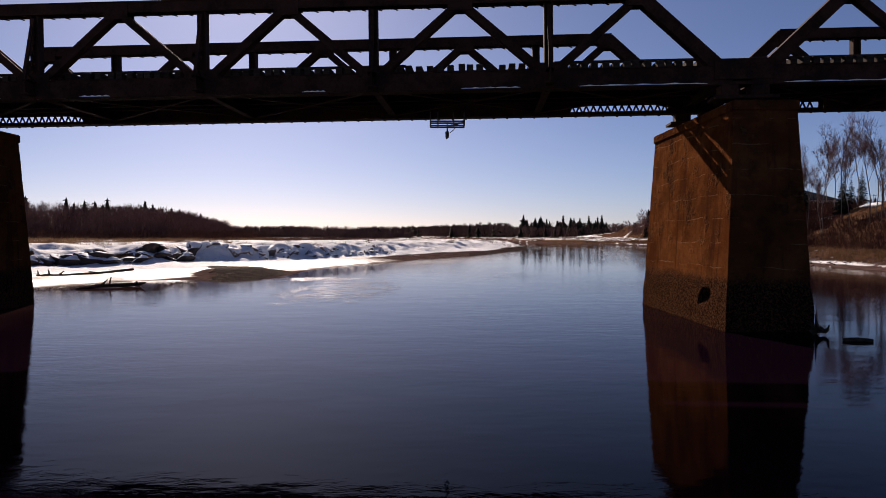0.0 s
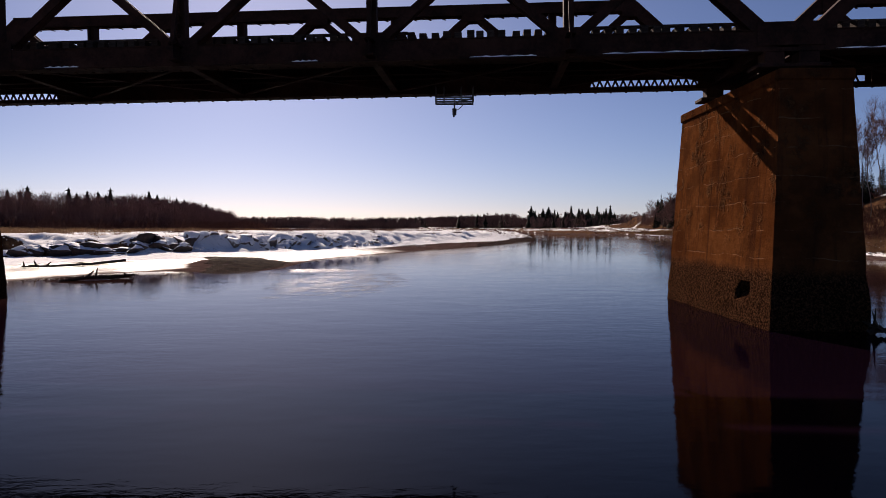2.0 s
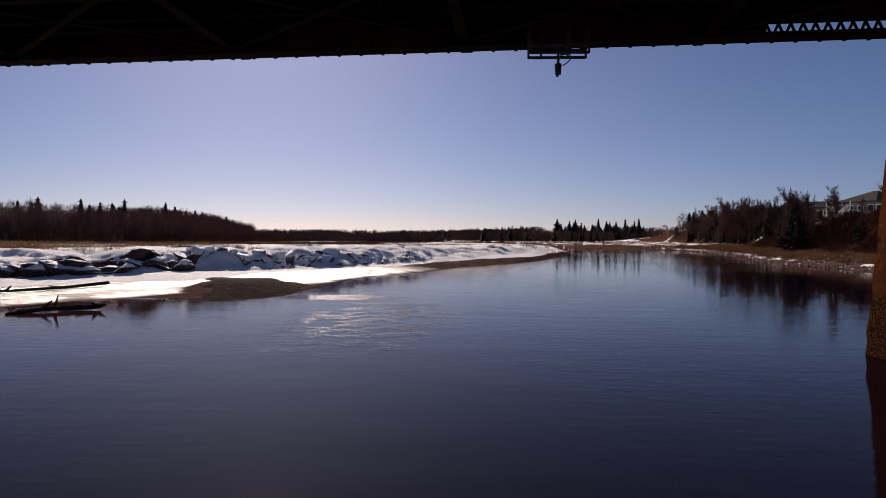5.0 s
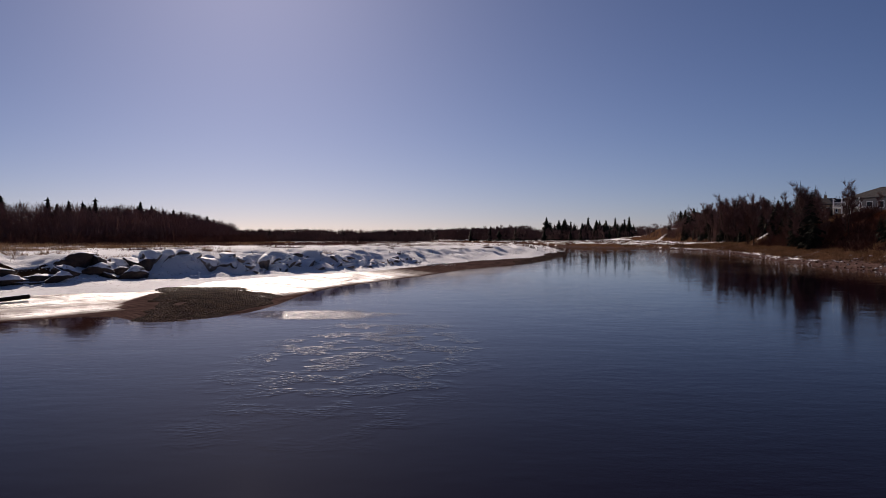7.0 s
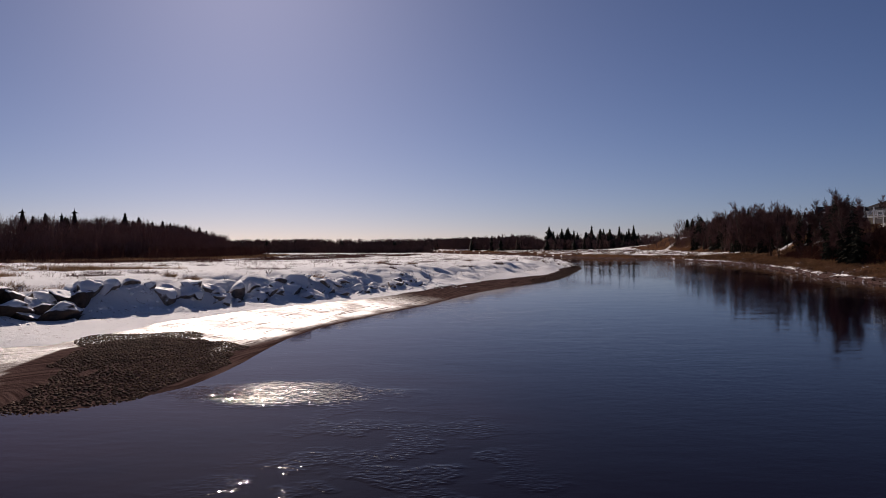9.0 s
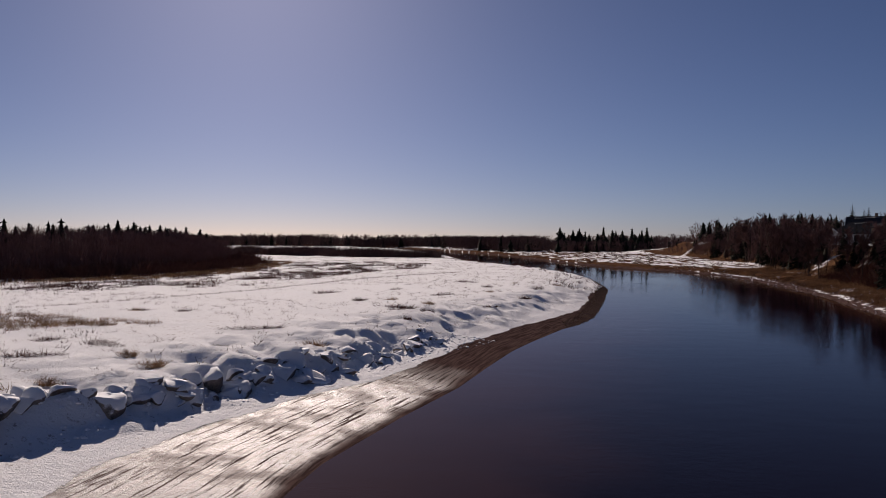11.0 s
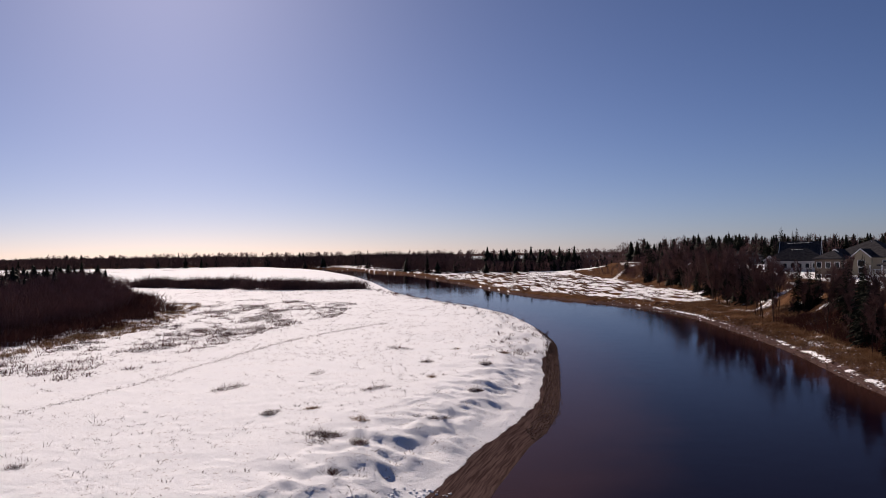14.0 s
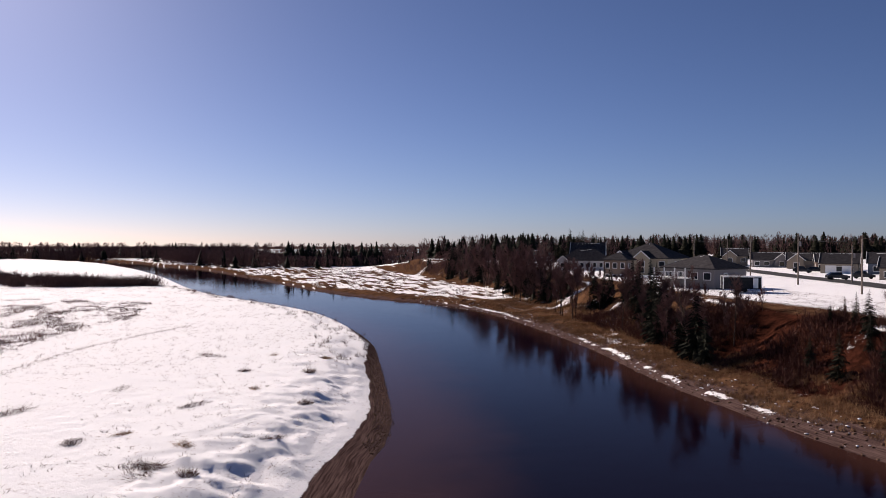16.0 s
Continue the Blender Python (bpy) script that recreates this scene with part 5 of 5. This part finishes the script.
zt = lambda x, y, h=0.1: (x, y, max(land(x, y), 0.0) + h)
log("driftwood_log", "long thin branch lying on the snowy shore", [zt(-26.5, 48.2), zt(-25.4, 49.4), zt(-24, 51.8), zt(-22.7, 54.2, 0.18)], 0.05, 0.10, 6, 2)
log("driftwood_log", "dark snag in the shallow water", [(-20.6, 41.5, 0.02), (-19.6, 42.6, 0.14), (-18.6, 43.4, 0.10), (-17.9, 43.9, 0.16)], 0.06, 0.11, 9, 3)
log("driftwood_log", "dark waterlogged plank drifting by the pier", [(11.6, 21.4, 0.02), (11.95, 21.3, 0.05), (12.35, 21.2, 0.03)], 0.08, 0.06, 0, 4)
log("driftwood_log", "tangle of dark branches caught at the pier's foot", [(11.45, 22.9, 0.02), (11.6, 22.8, 0.2), (11.72, 22.7, 0.1), (11.8, 22.6, 0.2)], 0.12, 0.05, 12, 5)

# ---- houses ----
def siding(name, c, rough=0.7):
    m, t, b = mat(name)
    tc = t.nodes.new("ShaderNodeTexCoord")
    w = t.nodes.new("ShaderNodeTexWave")
    w.bands_direction = "Z"
    w.wave_profile = "SAW"
    w.inputs["Scale"].default_value = 1.6
    t.links.new(tc.outputs["Object"], w.inputs["Vector"])
    n = tex(t, 0.8, 4, 0.6)
    t.links.new(mix(t, n, tuple(x * 0.85 for x in c), c), b.inputs["Base Color"])
    b.inputs["Roughness"].default_value = rough
    bump(t, b, w.outputs[0], 0.35, 0.03)
    return m


M_CREAM, M_GREY, M_BLUE, M_WHITE, M_BROWN = (siding(n, c) for n, c in (
    ("cream_siding", (0.40, 0.34, 0.24)), ("grey_siding", (0.20, 0.185, 0.185)), ("slate_siding", (0.075, 0.10, 0.14)), ("white_siding", (0.50, 0.49, 0.48)), ("brown_siding", (0.20, 0.14, 0.10))))
M_TAN = siding("tan_siding", (0.28, 0.23, 0.175))
M_ROOF = simple("asphalt_shingles", (0.028, 0.026, 0.028), (0.065, 0.06, 0.062), 1.5, 0.9, 0, 0.5, 0.03)
M_TRIM = simple("white_trim", (0.72, 0.72, 0.70), (0.82, 0.82, 0.80), 2.0, 0.5, 0, 0.05, 0.005)
M_DARK = simple("dark_paint", (0.018, 0.02, 0.023), (0.032, 0.034, 0.038), 2.0, 0.75, 0, 0.05, 0.005)
M_ASPHALT = simple("road_asphalt", (0.04, 0.04, 0.042), (0.075, 0.072, 0.07), 0.6, 0.85, 0, 0.4, 0.01)
M_TYRE = simple("tyre_rubber", (0.015, 0.015, 0.015), (0.03, 0.03, 0.03), 4.0, 0.8)
mg, tg, bg = mat("window_glass")
bg.inputs["Base Color"].default_value = (0.02, 0.025, 0.03, 1)
bg.inputs["Roughness"].default_value = 0.06
M_GLASS = mg


def window(parent, p, w, h, out, across):
    """A window with frame and pane on a wall at p; out: the wall's outward way, across: along the wall."""
    p, out, across = Vector(p), Vector(out), Vector(across)
    fr = bmesh.new()
    up = Vector((0, 0, 1))
    for s in (-1, 1):
        beam(fr, p + across * s * w / 2 - up * h / 2 + out * 0.03, p + across * s * w / 2 + up * h / 2 + out * 0.03, 0.10, 0.08, out)
        beam(fr, p - across * w / 2 + up * s * h / 2 + out * 0.03, p + across * w / 2 + up * s * h / 2 + out * 0.03, 0.12, 0.08, out)
    f = part("window", fr, M_TRIM, parent, "white-framed window")
    gl = beam(bmesh.new(), p - across * (w / 2 - 0.04) + out * 0.015, p + across * (w / 2 - 0.04) + out * 0.015, h - 0.06, 0.03, out)
    part("pane", gl, M_GLASS, f)


def house(x, y, rz, w, d, h, roof_h, wall, label, hip=False, gables=(), garage=False, deck=False, windows=(3, 1), snow=True, chimney=False, z=None):
    """A house w wide and d deep with its front at local -y; gables: (offset, width) of front-facing gables."""
    H = empty("house", label, "house", "houses on the hill")
    zb = land(x, y) - 0.2 if z is None else z
    H.matrix_basis = pose(x, y, zb, 0, 0, rz)
    part("wall", box(bmesh.new(), (-w / 2, -d / 2, -0.6), (w / 2, d / 2, h), 0.0), wall, H)
    o = 0.45
    V = [(-w / 2 - o, -d / 2 - o, h), (w / 2 + o, -d / 2 - o, h), (w / 2 + o, d / 2 + o, h), (-w / 2 - o, d / 2 + o, h)]
    k = (min(w, d) / 2 + o) if hip else 0
    V += [(-w / 2 - o + k, 0, h + roof_h), (w / 2 + o - k, 0, h + roof_h)]
    V += [(a, b, c - 0.22) for a, b, c in V[:4]]
    F = [(0, 1, 5, 4), (2, 3, 4, 5), (1, 2, 5), (3, 0, 4), (6, 7, 1, 0), (7, 8, 2, 1), (8, 9, 3, 2), (9, 6, 0, 3), (9, 8, 7, 6)]
    if not hip:
        F = [(0, 1, 5, 4), (2, 3, 4, 5), (6, 7, 1, 0), (7, 8, 2, 1), (8, 9, 3, 2), (9, 6, 0, 3), (9, 8, 7, 6)]
    roof = raw("roof", V, F, M_ROOF, H)
    if not hip:
        for s in (-1, 1):
            raw("gable_wall", [(s * w / 2, -d / 2, h - 0.01), (s * w / 2, d / 2, h - 0.01), (s * w / 2, 0, h + roof_h * 0.93)], [(0, 1, 2)], wall, H)
            rk = bmesh.new()
            for q in (-1, 1):
                beam(rk, (s * (w / 2 + o), q * (d / 2 + o), h), (s * (w / 2 + o), 0, h + roof_h), 0.1, 0.26)
            part("rake_board", rk, M_TRIM, roof)
    if snow:
        sl = d / 2 + o
        a, b = (0.25, 0.9) if hip else (0.06, 0.94)
        xs0, xs1 = -w / 2 - o + k + 0.2, w / 2 + o - k - 0.2
        raw("roof_snow", [(xs0, sl * 0.05, h + roof_h * 0.95 + 0.07), (xs1 - (xs1 - xs0) * 0.25, sl * 0.05, h + roof_h * 0.95 + 0.07), (xs1, sl * 0.34, h + roof_h * 0.66 + 0.07), (xs0, sl * 0.40, h + roof_h * 0.60 + 0.07),
                          (xs0 * 0.6, -sl * 0.16, h + roof_h * 0.84 + 0.06), (xs1 * 0.7, -sl * 0.10, h + roof_h * 0.90 + 0.06)], [(0, 1, 2, 3), (4, 5, 1, 0)], M_SNOWBIT, roof)
    for gx, gw in gables:
        gh = h + gw * 0.42
        part("front_bay", box(bmesh.new(), (gx - gw / 2, -d / 2 - 1.2, -0.6), (gx + gw / 2, -d / 2 + 0.2, h)), wall, H)
        raw("gable_wall", [(gx - gw / 2, -d / 2 - 1.2, h), (gx + gw / 2, -d / 2 - 1.2, h), (gx, -d / 2 - 1.2, gh)], [(0, 1, 2)], wall, H)
        e = 0.35
        V = [(gx - gw / 2 - e, -d / 2 - 1.6, h - 0.15), (gx, -d / 2 - 1.6, gh + 0.15), (gx + gw / 2 + e, -d / 2 - 1.6, h - 0.15), (gx - gw / 2 - e, -d / 2 + d * 0.3, h - 0.15), (gx, -d / 2 + d * 0.45, gh + 0.15), (gx + gw / 2 + e, -d / 2 + d * 0.3, h - 0.15)]
        br = raw("bay_roof", V, [(0, 1, 4, 3), (1, 2, 5, 4)], M_ROOF, H)
        rk = bmesh.new()
        for q in (-1, 1):
            beam(rk, (gx + q * (gw / 2 + e), -d / 2 - 1.62, h - 0.2), (gx, -d / 2 - 1.62, gh + 0.1), 0.08, 0.24)
        part("rake_board", rk, M_TRIM, br)
        window(H, (gx, -d / 2 - 1.2, h - 1.5), min(1.6, gw * 0.45), 1.4, (0, -1, 0), (1, 0, 0))
        if h > 4:
            window(H, (gx, -d / 2 - 1.2, 1.3), min(1.4, gw * 0.4), 1.3, (0, -1, 0), (1, 0, 0))
    n, floors = windows
    for fl in range(floors):
        for i in range(n):
            wx = -w / 2 + w * (i + 0.5) / n
            if any(abs(wx - gx) < gw / 2 + 0.5 for gx, gw in gables):
                continue
            window(H, (wx, -d / 2, h - 1.45 - 2.7 * fl), min(1.5, w / n * 0.55), 1.3, (0, -1, 0), (1, 0, 0))
    for s in (-1, 1):
        window(H, (s * w / 2, -d * 0.15, h - 1.5), 1.1, 1.2, (s, 0, 0), (0, 1, 0))
    if garage:
        for s in (-0.22, 0.22):
            g = part("garage_door", box(bmesh.new(), (w * s - 1.25, -d / 2 - 0.06, -0.1), (w * s + 1.25, -d / 2 + 0.02, 2.2), 0.01), M_TRIM, H, "white panelled garage door")
    if deck:
        dk = box(bmesh.new(), (-w / 2 - 0.2, -d / 2 - 2.6, 2.55), (w * 0.15, -d / 2, 2.75), 0.02)
        D = part("deck", dk, M_TRIM, H, "raised timber deck with white railing")
        for i in range(4):
            px = -w / 2 + i * (w * 0.62) / 3
            part("post", beam(bmesh.new(), (px, -d / 2 - 2.45, -0.5), (px, -d / 2 - 2.45, h), 0.18, 0.18), M_TRIM, D)
        rl = bmesh.new()
        beam(rl, (-w / 2 - 0.15, -d / 2 - 2.5, 3.75), (w * 0.13, -d / 2 - 2.5, 3.75), 0.08, 0.08)
        beam(rl, (-w / 2 - 0.15, -d / 2 - 2.5, 2.95), (w * 0.13, -d / 2 - 2.5, 2.95), 0.06, 0.06)
        for i in range(26):
            px = -w / 2 + i * (w * 0.62) / 25
            beam(rl, (px, -d / 2 - 2.5, 2.9), (px, -d / 2 - 2.5, 3.75), 0.05, 0.05)
        part("railing", rl, M_TRIM, D)
    if chimney:
        part("chimney", box(bmesh.new(), (w * 0.2, -0.4, h), (w * 0.2 + 0.8, 0.4, h + roof_h + 0.9), 0.03), M_BROWN, H)
    return H


house(83.3, 172.2, -76, 11.2, 9.5, 4.5, 2.3, M_GREY, "grey hip-roofed house with raised white deck above the bank", hip=True, deck=True, windows=(4, 1), z=6.7)
house(108.4, 223.5, -58, 15.0, 15.0, 4.4, 4.0, M_CREAM, "large cream house with steep hip roof and two front gables", hip=True, gables=((-4.6, 4.0), (1.2, 4.0)), windows=(5, 1), chimney=False)
house(92.5, 214.0, -50, 5.5, 7.0, 4.4, 1.8, M_BROWN, "brown two-storey house with hip roof", hip=True, windows=(3, 2))
house(106.0, 252.0, -33, 14.5, 9.5, 3.2, 3.2, M_WHITE, "white house with dark hip roof and a long row of windows", hip=True, windows=(8, 1), gables=((-6.4, 2.6),))
house(113.5, 263.0, -34, 10.0, 10.0, 4.2, 4.0, M_GREY, "tall dark-roofed house behind the white house", hip=False, windows=(3, 1), chimney=True)
house(126.0, 322.0, -30, 13.0, 9.0, 2.9, 2.0, M_GREY, "low grey house with snow on its roof", windows=(4, 1), hip=True)
house(170.0, 262.0, -41, 8.0, 9.0, 3.6, 2.6, M_TAN, "tan house with steep front gable", gables=((-1.5, 4.0),), windows=(3, 1))
house(171.0, 247.0, -40, 11.0, 8.0, 2.8, 2.2, M_GREY, "grey bungalow with a front gable", gables=((3.0, 4.0),), windows=(4, 1))
house(170.0, 232.0, -46, 10.0, 9.0, 2.8, 2.2, M_TAN, "tan bungalow with a white-trimmed front gable", gables=((-2.4, 4.2),), windows=(3, 1))
house(166.0, 217.0, -44, 11.0, 8.0, 2.7, 2.0, M_BROWN, "brown bungalow beside the street", windows=(4, 1))
house(152.0, 203.5, -52, 8.5, 8.0, 2.8, 2.6, M_TAN, "tan house with white garage doors and gable roof", garage=True, gables=(), windows=(1, 1))
house(159.0, 194.0, -51, 11.0, 9.0, 3.0, 2.6, M_BLUE, "slate-blue house with gable roof", windows=(3, 1))
house(136.0, 172.5, -56, 9.5, 8.0, 2.8, 2.2, M_TAN, "tan house with dark roof and front gable", gables=((1.8, 4.2),), windows=(3, 1))
house(124.0, 503.0, -17, 11.0, 8.0, 3.4, 2.6, M_WHITE, "small white house on the far hill", windows=(3, 1))
house(150.0, 470.0, -21, 12.0, 8.0, 3.4, 2.6, M_GREY, "grey house far back on the hill", windows=(3, 1))


def trailer(x, y, rz):
    T = empty("cargo_trailer", "dark enclosed cargo trailer with white corner trim on the snow", "trailer")
    T.matrix_basis = pose(x, y, land(x, y), 0, 0, rz)
    part("body", box(bmesh.new(), (-3.0, -1.1, 0.55), (3.0, 1.1, 2.55), 0.06), M_DARK, T)
    tr = bmesh.new()
    for sx in (-1, 1):
        for sy in (-1, 1):
            beam(tr, (sx * 3.0, sy * 1.11, 0.55), (sx * 3.0, sy * 1.11, 2.6), 0.14, 0.1)
    for sy in (-1, 1):
        beam(tr, (-3.0, sy * 1.11, 2.56), (3.0, sy * 1.11, 2.56), 0.1, 0.12)
    part("trim", tr, M_TRIM, T)
    part("door", box(bmesh.new(), (1.7, -1.15, 0.7), (2.5, -1.08, 2.35), 0.02), M_TRIM, T, "white side door")
    part("roof", box(bmesh.new(), (-3.05, -1.15, 2.6), (3.05, 1.15, 2.68), 0.03), M_TRIM, T, "snow-dusted white roof")
    for sx in (-0.45, 0.45):
        for sy in (-1, 1):
            wm = bmesh.new()
            bmesh.ops.create_cone(wm, cap_ends=True, segments=16, radius1=0.34, radius2=0.34, depth=0.22, matrix=Matrix.Translation((sx, sy * 1.05, 0.34)) @ pose(0, 0, 0, 90))
            part("wheel", wm, M_TYRE, T)
    part("drawbar", beam(bmesh.new(), (-3.0, 0, 0.5), (-4.0, 0, 0.5), 0.12, 0.12), M_DARK, T)
    return T


trailer(79.8, 158.8, -30)
M_PAINT = simple("dark_car_paint", (0.02, 0.022, 0.026), (0.035, 0.036, 0.04), 1.0, 0.25, 0.4, 0.0)


def car(x, y, rz, tall=1.0):
    C = empty("parked_car", "dark parked car beside the snowy street", "car", "parked cars")
    C.matrix_basis = pose(x, y, land(x, y) + 0.02, 0, 0, rz)
    prof = [(-2.2, 0.35), (-2.25, 0.8), (-1.7, 0.95), (-1.0, 1.0), (-0.4, 1.5 * tall), (1.2, 1.52 * tall), (1.95, 1.05), (2.2, 0.95), (2.25, 0.4)]
    V = [(a, -0.85 if b < 1.2 else -0.68, b) for a, b in prof] + [(a, 0.85 if b < 1.2 else 0.68, b) for a, b in prof]
    n = len(prof)
    F = [(i, i + 1, n + i + 1, n + i) for i in range(n - 1)] + [tuple(range(n - 1, -1, -1)), tuple(range(n, 2 * n)), (n - 1, 0, n, 2 * n - 1)]
    part_me = raw("body", V, F, M_PAINT, C)
    for s in (-1, 1):
        g = raw("side_glass", [(-0.75, s * 0.80, 1.05), (1.5, s * 0.80, 1.08), (1.15, s * 0.71, 1.44 * tall), (-0.35, s * 0.71, 1.42 * tall)], [(0, 1, 2, 3) if s < 0 else (3, 2, 1, 0)], M_GLASS, C)
        for wx in (-1.4, 1.4):
            wm = bmesh.new()
            bmesh.ops.create_cone(wm, cap_ends=True, segments=16, radius1=0.34, radius2=0.34, depth=0.22, matrix=Matrix.Translation((wx, s * 0.82, 0.34)) @ pose(0, 0, 0, 90))
            part("wheel", wm, M_TYRE, C)
    raw("windscreen", [(-1.0, -0.7, 1.04), (-1.0, 0.7, 1.04), (-0.45, 0.62, 1.46 * tall), (-0.45, -0.62, 1.46 * tall)], [(0, 1, 2, 3)], M_GLASS, C)
    return C


for x, y, rz, tl in ((123.5, 178.8, 150, 1.0), (143.5, 207.5, 130, 1.15), (147.0, 206.5, 130, 1.0), (131.5, 179.3, 135, 1.1)):
    car(x, y, rz, tl)

# street and poles
def ribbon(name, line, w, lift, material, label, category):
    L = np.array(smooth_line(line, 2.5))
    d = np.gradient(L, axis=0)
    d /= np.linalg.norm(d, axis=1)[:, None]
    nrm = np.column_stack([-d[:, 1], d[:, 0]])
    cols = [L + nrm * w * s for s in (-0.5, -0.17, 0.17, 0.5)]
    zs = [terrain(c)[0] for c in cols]
    zc = np.max(zs, axis=0) + lift
    V = [(c[i][0], c[i][1], zc[i]) for i in range(len(L)) for c in cols]
    F = [(4 * i + k, 4 * i + k + 1, 4 * i + k + 5, 4 * i + k + 4) for i in range(len(L) - 1) for k in range(3)]
    return tagged(raw(name, V, F, material), label, category, kind="structure")


ribbon("road", [(101, 138), (110, 156), (118, 172), (126, 191), (134, 208), (146, 232), (160, 262), (176, 300)], 6.5, 0.06, M_ASPHALT, "bare asphalt street between snowy lawns", "road")


def pole(x, y, h, lamp=False):
    P = empty("utility_pole", "grey wooden utility pole beside the street", "utility pole", "utility poles")
    P.matrix_basis = pose(x, y, land(x, y) - 0.2)
    pm = bmesh.new()
    bmesh.ops.create_cone(pm, cap_ends=True, segments=10, radius1=0.16, radius2=0.11, depth=h, matrix=Matrix.Translation((0, 0, h / 2)))
    part("shaft", pm, M_BIRCH, P)
    part("crossarm", beam(bmesh.new(), (-0.9, 0, h - 0.5), (0.9, 0, h - 0.5), 0.1, 0.12), M_BARK, P)
    if lamp:
        part("transformer", box(bmesh.new(), (0.15, -0.25, h - 2.4), (0.6, 0.25, h - 1.5), 0.08), M_GREY, P, "grey pole transformer")
    return (x, y, land(x, y) - 0.2 + h - 0.4)


tops = [pole(92, 146, 9.5), pole(102.3, 168.7, 10.0, True), pole(116.5, 196.5, 10.0), pole(132.0, 222.0, 9.5), pole(150, 258, 9.5)]
pole(115.7, 168.4, 7.5, True)
for a, b in zip(tops, tops[1:]):
    for off in (-0.7, 0.7):
        cm = bmesh.new()
        pts = [Vector(a).lerp(Vector(b), k / 10) + Vector((off, 0, -0.9 * 4 * (k / 10) * (1 - k / 10))) for k in range(11)]
        for p, q in zip(pts, pts[1:]):
            beam(cm, p, q, 0.035, 0.035)
        tagged(part("power_line", cm, M_DARK, None), "thin black overhead wire between poles", "wire", "overhead wires")
